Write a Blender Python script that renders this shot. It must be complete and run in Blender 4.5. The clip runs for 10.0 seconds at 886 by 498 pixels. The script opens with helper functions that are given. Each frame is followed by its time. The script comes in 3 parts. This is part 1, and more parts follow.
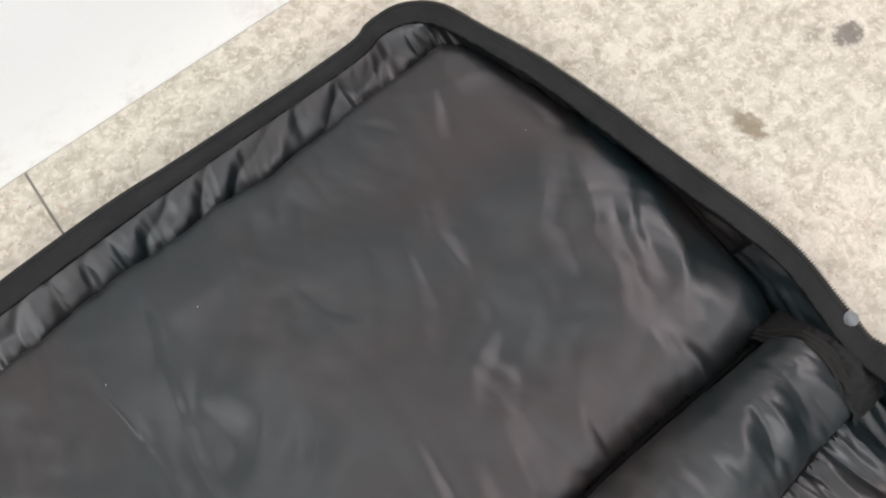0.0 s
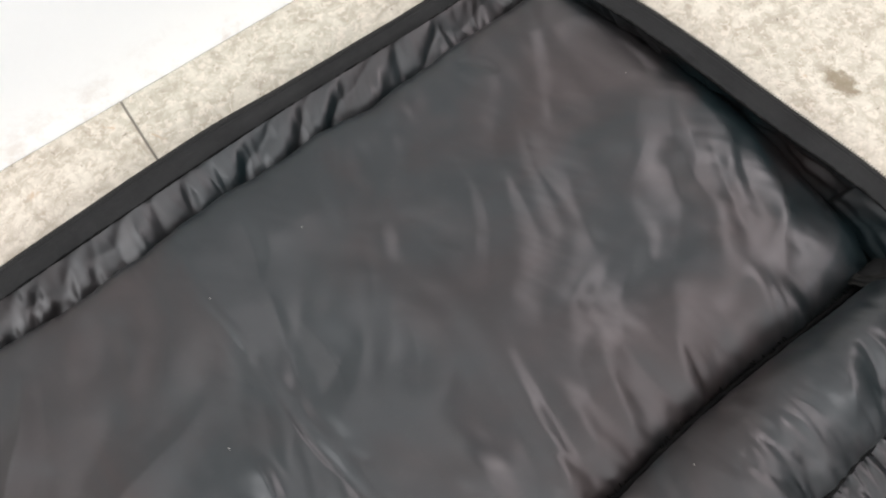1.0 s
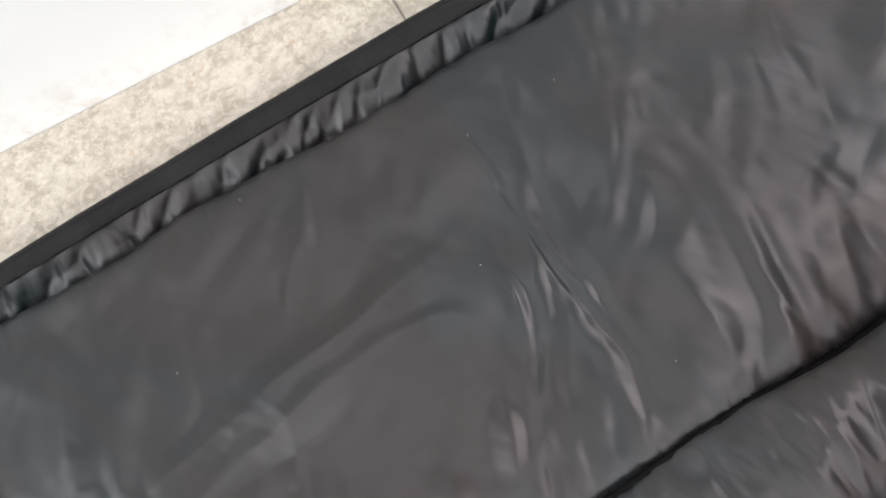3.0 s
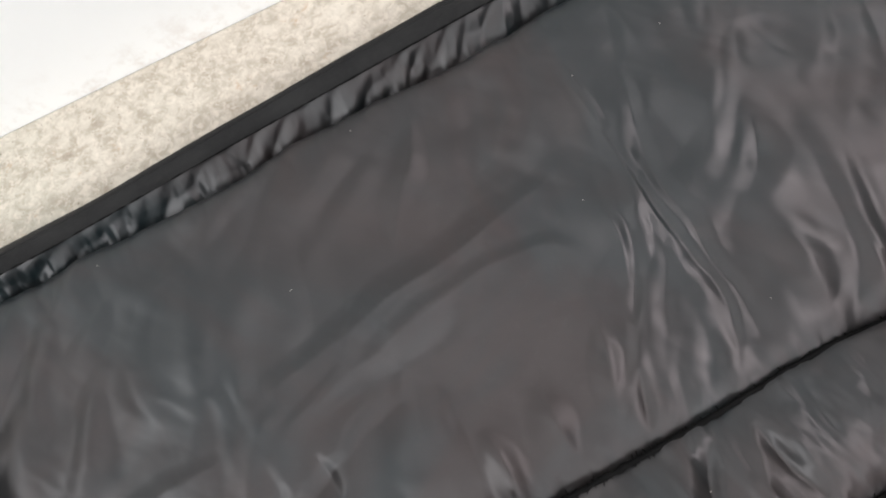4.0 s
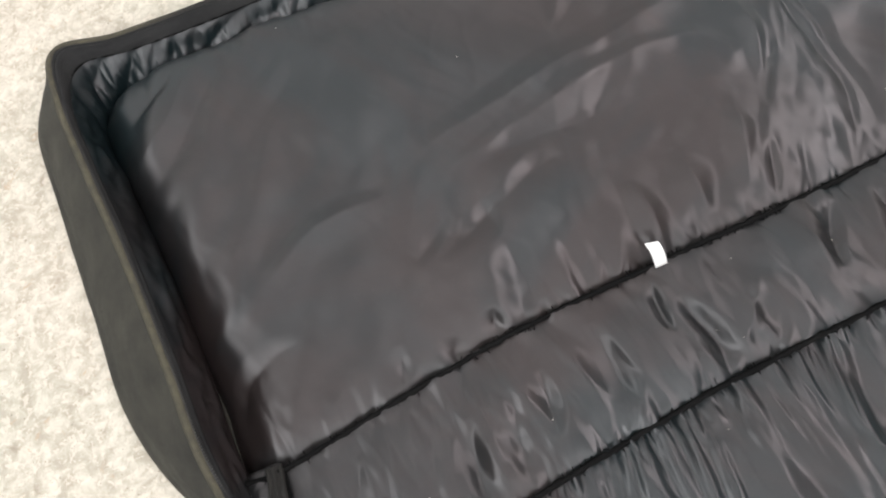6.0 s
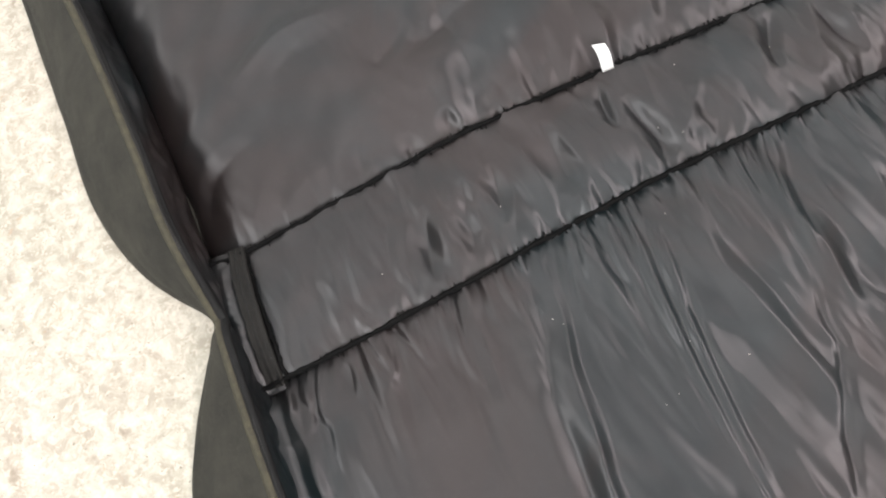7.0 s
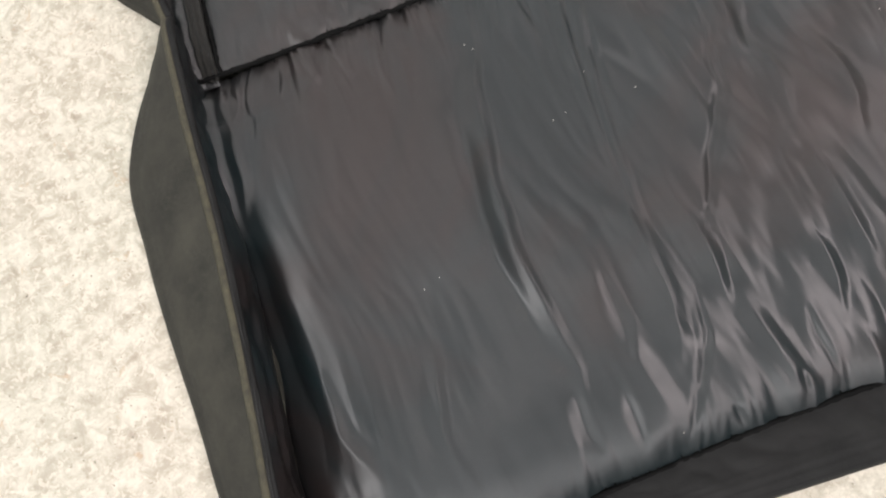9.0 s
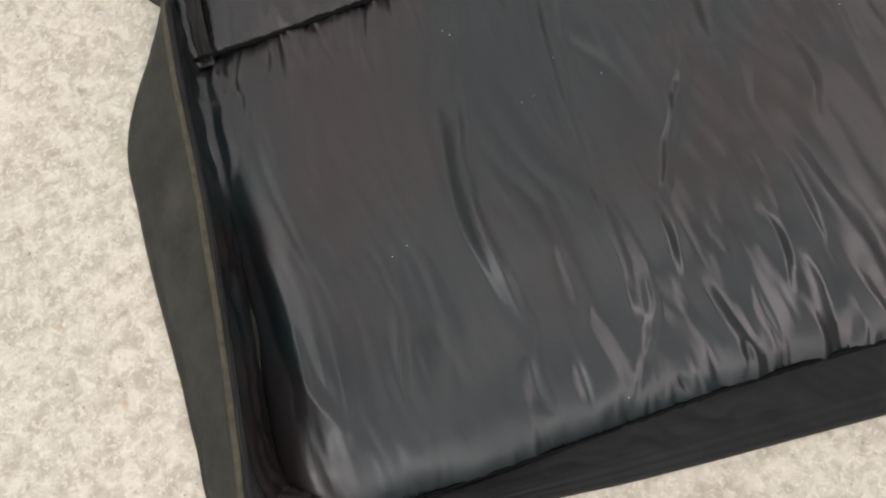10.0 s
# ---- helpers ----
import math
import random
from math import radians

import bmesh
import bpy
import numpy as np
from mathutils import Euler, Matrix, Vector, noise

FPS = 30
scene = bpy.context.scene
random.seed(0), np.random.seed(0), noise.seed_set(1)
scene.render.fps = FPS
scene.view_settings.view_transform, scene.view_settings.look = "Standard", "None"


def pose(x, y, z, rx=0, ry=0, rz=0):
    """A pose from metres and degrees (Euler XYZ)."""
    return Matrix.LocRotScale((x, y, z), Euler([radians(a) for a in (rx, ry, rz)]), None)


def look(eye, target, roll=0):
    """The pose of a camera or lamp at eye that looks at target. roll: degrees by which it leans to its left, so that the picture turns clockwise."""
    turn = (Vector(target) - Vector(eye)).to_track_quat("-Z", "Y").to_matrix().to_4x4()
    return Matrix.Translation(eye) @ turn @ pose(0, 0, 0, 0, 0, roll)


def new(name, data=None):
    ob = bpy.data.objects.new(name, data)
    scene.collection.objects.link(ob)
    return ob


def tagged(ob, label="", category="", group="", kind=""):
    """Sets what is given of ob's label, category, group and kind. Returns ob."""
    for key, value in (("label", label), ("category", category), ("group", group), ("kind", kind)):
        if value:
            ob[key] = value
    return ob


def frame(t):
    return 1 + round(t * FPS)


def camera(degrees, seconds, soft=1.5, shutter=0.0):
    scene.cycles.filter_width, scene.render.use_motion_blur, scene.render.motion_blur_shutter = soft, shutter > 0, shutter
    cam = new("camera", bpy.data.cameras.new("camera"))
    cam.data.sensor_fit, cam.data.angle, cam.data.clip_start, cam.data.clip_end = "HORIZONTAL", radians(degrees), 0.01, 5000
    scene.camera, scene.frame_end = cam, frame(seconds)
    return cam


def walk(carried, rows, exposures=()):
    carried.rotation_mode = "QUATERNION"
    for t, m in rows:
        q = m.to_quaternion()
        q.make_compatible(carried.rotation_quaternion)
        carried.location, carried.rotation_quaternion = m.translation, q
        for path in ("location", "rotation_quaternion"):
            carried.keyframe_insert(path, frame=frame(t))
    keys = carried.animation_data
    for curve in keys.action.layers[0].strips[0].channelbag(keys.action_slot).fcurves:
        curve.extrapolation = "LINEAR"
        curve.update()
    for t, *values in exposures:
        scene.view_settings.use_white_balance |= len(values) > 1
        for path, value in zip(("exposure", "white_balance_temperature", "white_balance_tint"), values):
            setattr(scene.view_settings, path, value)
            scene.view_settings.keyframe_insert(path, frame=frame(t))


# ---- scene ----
cam = camera(68.0, 10.0, 2.1)
PATH = [
    (0, (0.537, 0.08, 0.392), (0.891, 0.611, -1.503), -7.3),
    (0.5, (0.504, 0.08, 0.389), (0.855, 0.631, -1.501), -7.1),
    (1, (0.465, 0.08, 0.381), (0.833, 0.649, -1.501), -5.6),
    (1.5, (0.432, 0.08, 0.381), (0.765, 0.659, -1.504), -7.1),
    (2, (0.397, 0.078, 0.385), (0.681, 0.68, -1.501), -9.7),
    (2.5, (0.36, 0.074, 0.388), (0.601, 0.698, -1.497), -11.7),
    (2.7, (0.355, 0.073, 0.392), (0.535, 0.695, -1.5), -15.8),
    (3.8, (0.301, 0.075, 0.411), (0.343, 0.635, -1.508), -24.5),
    (4, (0.291, 0.071, 0.414), (0.301, 0.633, -1.505), -27.1),
    (4.5, (0.245, 0.075, 0.421), (0.266, 0.586, -1.512), -24.8),
    (5, (0.198, 0.068, 0.428), (0.219, 0.556, -1.512), -23.3),
    (5.2, (0.186, 0.06, 0.43), (0.185, 0.553, -1.509), -25.6),
    (6.3, (0.099, -0.083, 0.414), (0.23, 0.558, -1.476), -11.3),
    (6.5, (0.096, -0.104, 0.411), (0.213, 0.508, -1.489), -11.8),
    (7, (0.091, -0.156, 0.405), (0.201, 0.386, -1.517), -11.4),
    (7.5, (0.093, -0.205, 0.403), (0.193, 0.28, -1.535), -12.2),
    (8, (0.1, -0.251, 0.405), (0.179, 0.187, -1.545), -12.4),
    (8.5, (0.101, -0.297, 0.404), (0.158, 0.143, -1.546), -12.5),
    (9, (0.097, -0.329, 0.404), (0.136, 0.13, -1.542), -11.8),
    (9.5, (0.098, -0.357, 0.418), (0.111, 0.12, -1.525), -13.3),
    (10, (0.123, -0.364, 0.421), (0.104, 0.129, -1.517), -16.8),
]
walk(cam, [(t, look(eye, target, roll)) for t, eye, target, roll in PATH], [
    (0, 1.01, 6580, 10), (1.0, 1.12, 6570, 10), (2.5, 1.09, 6550, 10), (4, 0.98, 6600, 10), (4.6, 1.14, 6600, 10), (5.2, 1.08, 6600, 10), (7, 1.38, 6700, 10), (8.5, 1.18, 6750, 10), (9.3, 1.03, 6750, 10), (10, 0.76, 6750, 10),
])

# ---- light: four unseen lamps added in a closed room ----
world = bpy.data.worlds.new("world")
scene.world = world
world.use_nodes = True
world.node_tree.nodes["Background"].inputs[0].default_value = (0.9, 0.95, 1.0, 1)
world.node_tree.nodes["Background"].inputs[1].default_value = 0.05


def area_lamp(name, m, sx, sy, watts, colour):
    data = bpy.data.lights.new(name, "AREA")
    data.shape, data.size, data.size_y, data.energy, data.color = "RECTANGLE", sx, sy, watts, colour
    ob = new(name, data)
    ob.matrix_world = m
    return ob


# Added side lamps, cool left and mauve right, to tint the folds' sheen.
area_lamp("unseen_lamp", look((-2.0, -0.9, 2.5), (0.35, -0.4, 0), 0), 3.0, 0.9, 46, (0.945, 0.985, 1.0))
area_lamp("unseen_lamp", look((2.1, -0.8, 2.5), (0.35, -0.3, 0), 0), 3.0, 0.9, 33, (1.0, 0.935, 0.95))
# Added fill from the south, for the north wall and the floor.
area_lamp("unseen_lamp", look((-0.1, -2.2, 2.3), (0.2, 0.3, 0.1), 0), 3.2, 0.7, 32, (0.955, 0.985, 1.0))
# Small overhead lamp added to brighten the back lining panel.
area_lamp("unseen_lamp", look((0.2, 0.12, 2.6), (0.2, 0.11, 0), 0), 1.6, 0.3, 7.5, (1.0, 0.98, 0.985))


# ---- materials ----
class Nodes:
    """A small builder for node materials."""

    def __init__(self, name):
        self.mat = bpy.data.materials.new(name)
        self.mat.use_nodes = True
        self.tree = self.mat.node_tree
        self.bsdf = self.tree.nodes["Principled BSDF"]
        self.co = self.tree.nodes.new("ShaderNodeTexCoord").outputs["Object"]

    def link(self, a, b):
        self.tree.links.new(a, b)

    def put(self, socket, value):
        if hasattr(value, "is_output"):
            self.link(value, socket)
        else:
            socket.default_value = value

    def set(self, **values):
        for key, value in values.items():
            self.put(self.bsdf.inputs[key.replace("_", " ")], value)

    def mapped(self, scale, turn=0.0, shift=(0, 0, 0)):
        n = self.tree.nodes.new("ShaderNodeMapping")
        self.link(self.co, n.inputs["Vector"])
        n.inputs["Scale"].default_value = scale
        n.inputs["Location"].default_value = shift
        n.inputs["Rotation"].default_value = (0, 0, turn)
        return n.outputs[0]

    def noise(self, scale, detail=4, rough=0.55, vector=None, distort=0.0):
        n = self.tree.nodes.new("ShaderNodeTexNoise")
        self.link(vector or self.co, n.inputs["Vector"])
        n.inputs["Scale"].default_value, n.inputs["Detail"].default_value = scale, detail
        n.inputs["Roughness"].default_value, n.inputs["Distortion"].default_value = rough, distort
        return n.outputs[0]

    def voronoi(self, scale, feature="F1", vector=None, out=0):
        n = self.tree.nodes.new("ShaderNodeTexVoronoi")
        n.feature = feature
        self.link(vector or self.co, n.inputs["Vector"])
        n.inputs["Scale"].default_value = scale
        return n.outputs[out]

    def ramp(self, value, *stops):
        n = self.tree.nodes.new("ShaderNodeValToRGB")
        self.link(value, n.inputs[0])
        e = n.color_ramp.elements
        while len(e) < len(stops):
            e.new(0.5)
        for el, (at, c) in zip(e, stops):
            el.position = at
            el.color = (c, c, c, 1) if isinstance(c, (int, float)) else (*c, 1)
        return n.outputs[0]

    def mix(self, factor, a, b, blend="MIX"):
        n = self.tree.nodes.new("ShaderNodeMix")
        n.data_type, n.blend_type = "RGBA", blend
        self.put(n.inputs[0], factor)
        for socket, value in ((n.inputs[6], a), (n.inputs[7], b)):
            self.put(socket, value if hasattr(value, "is_output") else (*value, 1))
        return n.outputs[2]

    def math(self, op, a, b=0.0, c=0.0):
        n = self.tree.nodes.new("ShaderNodeMath")
        n.operation = op
        for socket, value in zip(n.inputs, (a, b, c)):
            self.put(socket, value)
        return n.outputs[0]

    def distance(self, place, scale=(1, 1, 1), turn=0.0):
        """How far a point lies from a place, in scaled metres."""
        n = self.tree.nodes.new("ShaderNodeVectorMath")
        n.operation = "SUBTRACT"
        self.link(self.co, n.inputs[0])
        n.inputs[1].default_value = place
        m = self.tree.nodes.new("ShaderNodeMapping")
        m.inputs["Scale"].default_value, m.inputs["Rotation"].default_value = scale, (0, 0, turn)
        self.link(n.outputs[0], m.inputs[0])
        k = self.tree.nodes.new("ShaderNodeVectorMath")
        k.operation = "LENGTH"
        self.link(m.outputs[0], k.inputs[0])
        return k.outputs["Value"]

    def bump(self, height, strength, depth):
        n = self.tree.nodes.new("ShaderNodeBump")
        self.link(height, n.inputs["Height"])
        n.inputs["Strength"].default_value, n.inputs["Distance"].default_value = strength, depth
        self.link(n.outputs[0], self.bsdf.inputs["Normal"])


def lining_material():
    """Black satin nylon: a dull sheen, brown and teal sheen patches painted in, with a fine weave."""
    k = Nodes("satin_lining")
    patch = k.noise(6, 4, 0.6, k.mapped((1, 1, 1), 0, (3.1, 1.72, 0.4)), 0.8)
    # Tinted sheen put into the base colour: teal to brown by noise.
    tint = k.ramp(patch, (0.44, (0.0062, 0.0112, 0.0128)), (0.53, (0.0092, 0.0100, 0.0106)), (0.62, (0.0138, 0.0106, 0.0103)))
    worn = k.noise(1.0, 4, 0.6, k.mapped((9, 34, 9), -0.45, (0.3, 0.7, 0)), 1.2)
    dust = k.ramp(k.noise(240, 4, 0.6), (0.58, 0.0), (0.82, 0.12))
    k.set(Base_Color=k.mix(dust, tint, (0.05, 0.048, 0.046)),
          Roughness=k.mix(0.45, k.ramp(patch, (0.44, 0.36), (0.63, 0.46)), k.ramp(worn, (0.38, 0.33), (0.62, 0.54))), Specular_IOR_Level=0.6, Specular_Tint=(1.0, 0.95, 0.972, 1))
    warp = k.tree.nodes.new("ShaderNodeCombineXYZ")
    warp.inputs[0].default_value, warp.inputs[1].default_value = 0.12, 1.0
    k.set(Anisotropic=0.65, Tangent=warp.outputs[0])
    weave = k.noise(1.0, 2, 0.6, k.mapped((900, 2600, 900)))
    k.bump(k.math("ADD", k.math("MULTIPLY", weave, 0.10), k.noise(48, 4, 0.55, distort=0.4)), 0.13, 0.001)
    return k.mat


def shell_material(name, colour, dirt, rough=0.85, grain=1500, gloss=0.3):
    """Coarse woven polyester, dusty."""
    k = Nodes(name)
    patch = k.ramp(k.noise(22, 6, 0.7), (0.38, 0.0), (0.66, 0.9))
    fine = k.ramp(k.noise(300, 4, 0.7), (0.5, 0.0), (0.75, 0.5))
    k.set(Base_Color=k.mix(fine, k.mix(patch, colour, dirt), dirt), Roughness=rough, Specular_IOR_Level=gloss)
    k.bump(k.math("ADD", k.noise(grain, 2, 0.5), k.math("MULTIPLY", k.noise(90, 4), 1.6)), 0.5, 0.0008)
    return k.mat


def tape_material():
    """Black zip tape, thick with olive dust along the worn side."""
    k = Nodes("dusty_zip_tape")
    sep = k.tree.nodes.new("ShaderNodeSeparateXYZ")
    k.link(k.co, sep.inputs[0])
    worn = k.ramp(k.math("ADD", sep.outputs[0], 0.5), (0.49, 1.0), (0.54, 0.12))
    dust = k.math("MULTIPLY", worn, k.ramp(k.noise(160, 5, 0.7), (0.3, 0.35), (0.7, 1.0)))
    k.set(Base_Color=k.mix(dust, (0.018, 0.018, 0.018), (0.075, 0.068, 0.046)), Roughness=0.9, Specular_IOR_Level=0.3)
    k.bump(k.noise(1.0, 2, 0.5, k.mapped((900, 2400, 900))), 0.6, 0.0008)
    return k.mat


def plain_material(name, colour, rough=0.5, metal=0.0, spread=0.25, scale=120):
    k = Nodes(name)
    dark = tuple(c * (1 - spread) for c in colour)
    k.set(Base_Color=k.mix(k.noise(scale, 4), dark, colour), Roughness=rough, Metallic=metal)
    k.bump(k.noise(scale * 6, 3), 0.3, 0.0004)
    return k.mat


def stone_material(name, light, mid, dark, cool, stains=False):
    """Worn cement floor: cream flakes on tan, with grey-green areas, pits and scuffs."""
    k = Nodes(name)
    area = k.noise(4, 3, 0.5)
    base = k.mix(k.ramp(k.noise(85, 6, 0.70, distort=0.5), (0.38, 0.0), (0.61, 1.0)), mid, light)
    base = k.mix(k.ramp(k.noise(80, 6, 0.72, distort=0.4), (0.55, 0.0), (0.68, 0.5)), base, dark)
    base = k.mix(k.ramp(area, (0.40, 0.0), (0.66, 0.6)), base, cool, "MULTIPLY")
    flakes = k.ramp(k.noise(210, 4, 0.6, distort=0.7), (0.54, 0.0), (0.60, 0.5))
    base = k.mix(flakes, base, tuple(min(1, c * 1.15) for c in light))
    rust = k.ramp(k.noise(58, 5, 0.7, k.mapped((1, 1, 1), 0, (5.2, 2.6, 0)), 0.6), (0.63, 0.0), (0.70, 0.55))
    base = k.mix(rust, base, (0.40, 0.27, 0.17))
    specks = k.ramp(k.noise(420, 2, 0.5), (0.70, 0.0), (0.75, 0.7))
    base = k.mix(specks, base, tuple(c * 0.4 for c in dark))
    if stains:
        ragged = k.math("MULTIPLY", k.math("SUBTRACT", k.noise(190, 5, 0.75), 0.5), 0.022)
        for place, scale, turn, reach, colour in (
            ((0.817, 0.122, 0), (1.15, 0.75, 1), 0.5, 0.0085, (0.17, 0.135, 0.085)),
            ((0.920, 0.124, 0), (0.85, 1.05, 1), 0.3, 0.0095, (0.12, 0.105, 0.095)),
            ((0.903, 0.138, 0), (0.6, 1.3, 1), 0.5, 0.006, (0.24, 0.215, 0.18)),
        ):
            away = k.math("ADD", k.distance(place, scale, turn), ragged)
            base = k.mix(k.ramp(away, (reach * 0.9, 0.85), (reach * 1.08, 0.0)), base, colour)
    k.set(Base_Color=base, Roughness=k.ramp(k.noise(60, 5), (0.3, 0.5), (0.7, 0.72)), Specular_IOR_Level=0.35)
    k.bump(k.math("ADD", k.noise(75, 6, 0.7), k.math("MULTIPLY", flakes, 0.3)), 0.35, 0.002)
    return k.mat


def wall_material(name, paint):
    """Emulsion with faint brush marks and brown scuffs near the floor."""
    k = Nodes(name)
    sep = k.tree.nodes.new("ShaderNodeSeparateXYZ")
    k.link(k.co, sep.inputs[0])
    low = k.ramp(sep.outputs[2], (0.0, 1.0), (0.045, 0.0))
    scuff = k.ramp(k.noise(26, 6, 0.8), (0.50, 0.0), (0.66, 1.0))
    dirt = k.math("MULTIPLY", k.math("MULTIPLY", low, scuff), 0.35)
    k.set(Base_Color=k.mix(dirt, paint, (0.50, 0.36, 0.27)), Roughness=0.75)
    k.bump(k.noise(120, 5), 0.25, 0.001)
    return k.mat


LINING = lining_material()
LIP = shell_material("lip_cloth", (0.0100, 0.0100, 0.0104), (0.0178, 0.0178, 0.0182), 0.75, 1800, 0.2)
SHELL = shell_material("dusty_shell_cloth", (0.020, 0.0195, 0.0165), (0.043, 0.041, 0.033), 0.9, 1300)
TAPE = tape_material()
COIL = plain_material("zip_coil", (0.014, 0.0135, 0.012), 0.45)
PIPING = shell_material("seam_binding", (0.003, 0.003, 0.0032), (0.006, 0.006, 0.006), 0.9, 2600, 0.1)
STRAP = shell_material("binding_strap", (0.0105, 0.0101, 0.0096), (0.021, 0.0196, 0.0178), 0.8, 2600, 0.25)
TAG = plain_material("white_satin_tag", (0.85, 0.85, 0.84), 0.5, spread=0.04)
PULL = plain_material("grey_metal_pull", (0.30, 0.32, 0.34), 0.35, 0.6, 0.3, 300)
LINT = plain_material("pale_lint", (0.6, 0.57, 0.52), 0.9)
FLOOR = stone_material("worn_cement", (0.56, 0.512, 0.443), (0.372, 0.328, 0.27), (0.23, 0.175, 0.125), (0.85, 0.92, 0.90), True)
GROUT = plain_material("dark_grout", (0.20, 0.185, 0.16), 0.95)
WALL = wall_material("white_wall", (0.91, 0.92, 0.92))
# For unseen walls only, toned grey to give the satin dark reflections.
UNSEEN_GREY_WALL = wall_material("unseen_grey_wall", (0.27, 0.26, 0.26))
# Unseen ceiling, set dark so that flat lining reflects little.
CEILING = wall_material("dark_unseen_ceiling", (0.12, 0.115, 0.115))


# ---- geometry helpers ----
def part(name, mesh, material, parent=None, label=""):
    ob = new(name, mesh)
    mesh.materials.append(material)
    ob.parent = parent
    if label:
        tagged(ob, label)
    return ob


def mesh_of(name, verts, faces, smooth=True):
    me = bpy.data.meshes.new(name)
    verts, faces = np.asarray(verts, np.float32).reshape(-1, 3), np.asarray(faces, np.int32).reshape(-1, 4)
    me.vertices.add(len(verts))
    me.vertices.foreach_set("co", verts.ravel())
    me.loops.add(faces.size)
    me.loops.foreach_set("vertex_index", faces.ravel())
    me.polygons.add(len(faces))
    me.polygons.foreach_set("loop_start", np.arange(0, faces.size, 4, dtype=np.int32))
    me.polygons.foreach_set("use_smooth", np.full(len(faces), smooth))
    me.update(calc_edges=True)
    me.validate()
    return me


def grid_faces(n, m):
    a = (np.arange(n - 1)[:, None] * m + np.arange(m - 1)).ravel()
    return np.stack([a, a + m, a + m + 1, a + 1], 1)


def grid_mesh(name, P, thick=0.0, flip=False):
    """A cloth from an (n, m, 3) array of places; thick gives it a lower face and edges."""
    n, m, _ = P.shape
    faces = grid_faces(n, m)
    verts = P.reshape(-1, 3)
    if flip:
        faces = faces[:, ::-1]
    if thick:
        du, dv = np.gradient(P, axis=0), np.gradient(P, axis=1)
        nor = np.cross(du, dv)
        nor /= np.linalg.norm(nor, axis=-1, keepdims=True) + 1e-12
        under = (P - nor * thick * (-1 if flip else 1)).reshape(-1, 3)
        k = n * m
        rim = np.r_[np.arange(m), np.arange(1, n) * m + m - 1, (n - 1) * m + np.arange(m - 2, -1, -1), np.arange(n - 2, 0, -1) * m]
        nxt = np.roll(rim, -1)
        side = np.stack([rim, nxt, nxt + k, rim + k], 1)
        faces = np.concatenate([faces, faces[:, ::-1] + k, side if not flip else side[:, ::-1]])
        verts = np.concatenate([verts, under])
    return mesh_of(name, verts, faces)


def box_mesh(name, lo, hi, bevel=0.0):
    bm = bmesh.new()
    bmesh.ops.create_cube(bm, size=1)
    for v in bm.verts:
        v.co = [l + (c + 0.5) * (h - l) for c, l, h in zip(v.co, lo, hi)]
    if bevel:
        bmesh.ops.bevel(bm, geom=bm.edges, offset=bevel, segments=2, affect="EDGES", profile=0.6)
    me = bpy.data.meshes.new(name)
    bm.to_mesh(me)
    bm.free()
    return me


def spline(points):
    """Places along a smooth curve through the points."""
    p = np.array(points, float)
    q = np.concatenate([[2 * p[0] - p[1]], p, [2 * p[-1] - p[-2]]])
    out = []
    for i in range(len(p) - 1):
        t = np.linspace(0, 1, 40, endpoint=False)[:, None]
        a, b, c, d = q[i : i + 4]
        out.append(0.5 * (2 * b + (c - a) * t + (2 * a - 5 * b + 4 * c - d) * t**2 + (3 * b - a - 3 * c + d) * t**3))
    out = np.concatenate([*out, p[-1:]])
    return out


def even(points, n):
    c = spline(points)
    s = np.r_[0, np.cumsum(np.linalg.norm(np.diff(c, axis=0), axis=1))]
    at = np.linspace(0, s[-1], n)
    return np.stack([np.interp(at, s, c[:, k]) for k in range(c.shape[1])], 1)


def matched(points, n):
    """Like even(), but the curve's own parameter runs evenly from node to node, so that sister curves stay side by side."""
    c = spline(points)
    at = np.linspace(0, len(c) - 1, n)
    return np.stack([np.interp(at, np.arange(len(c)), c[:, k]) for k in range(c.shape[1])], 1)


ANGLES = np.random.RandomState(5).rand(256, 256) * 2 * np.pi
SLOPE_X, SLOPE_Y = np.cos(ANGLES), np.sin(ANGLES)


def rough(x, y, seed=0):
    """Smooth gradient noise from about -1 to 1 at unit pitch."""
    x, y = np.asarray(x, float) + seed * 17.31, np.asarray(y, float) + seed * 7.93
    i, j = np.floor(x).astype(int), np.floor(y).astype(int)
    u, v = x - i, y - j
    a, b = u * u * u * (u * (u * 6 - 15) + 10), v * v * v * (v * (v * 6 - 15) + 10)
    g = lambda p, q: SLOPE_X[(i + p) % 256, (j + q) % 256] * (u - p) + SLOPE_Y[(i + p) % 256, (j + q) % 256] * (v - q)
    return 1.5 * ((g(0, 0) * (1 - a) + g(1, 0) * a) * (1 - b) + (g(0, 1) * (1 - a) + g(1, 1) * a) * b)


def creased(n, soft=0.06):
    """Turns smooth noise into flat facets that meet in creases."""
    return np.sqrt(n * n + soft * soft) - 0.3


def tube_mesh(name, path, radius, sides=8):
    """A cord along a path; radius: one number or one for each place."""
    path = np.asarray(path, float)
    d = np.gradient(path, axis=0)
    d /= np.linalg.norm(d, axis=1, keepdims=True)
    side = np.cross(d, (0, 0, 1.0))
    side /= np.linalg.norm(side, axis=1, keepdims=True)
    up = np.cross(side, d)
    a = np.linspace(0, 2 * np.pi, sides, endpoint=False)
    r = np.broadcast_to(radius, (len(path),))[:, None, None]
    P = path[:, None] + r * (np.cos(a)[None, :, None] * side[:, None] + np.sin(a)[None, :, None] * up[:, None])
    n = len(path)
    i, k = np.meshgrid(np.arange(n - 1), np.arange(sides), indexing="ij")
    kk = (k + 1) % sides
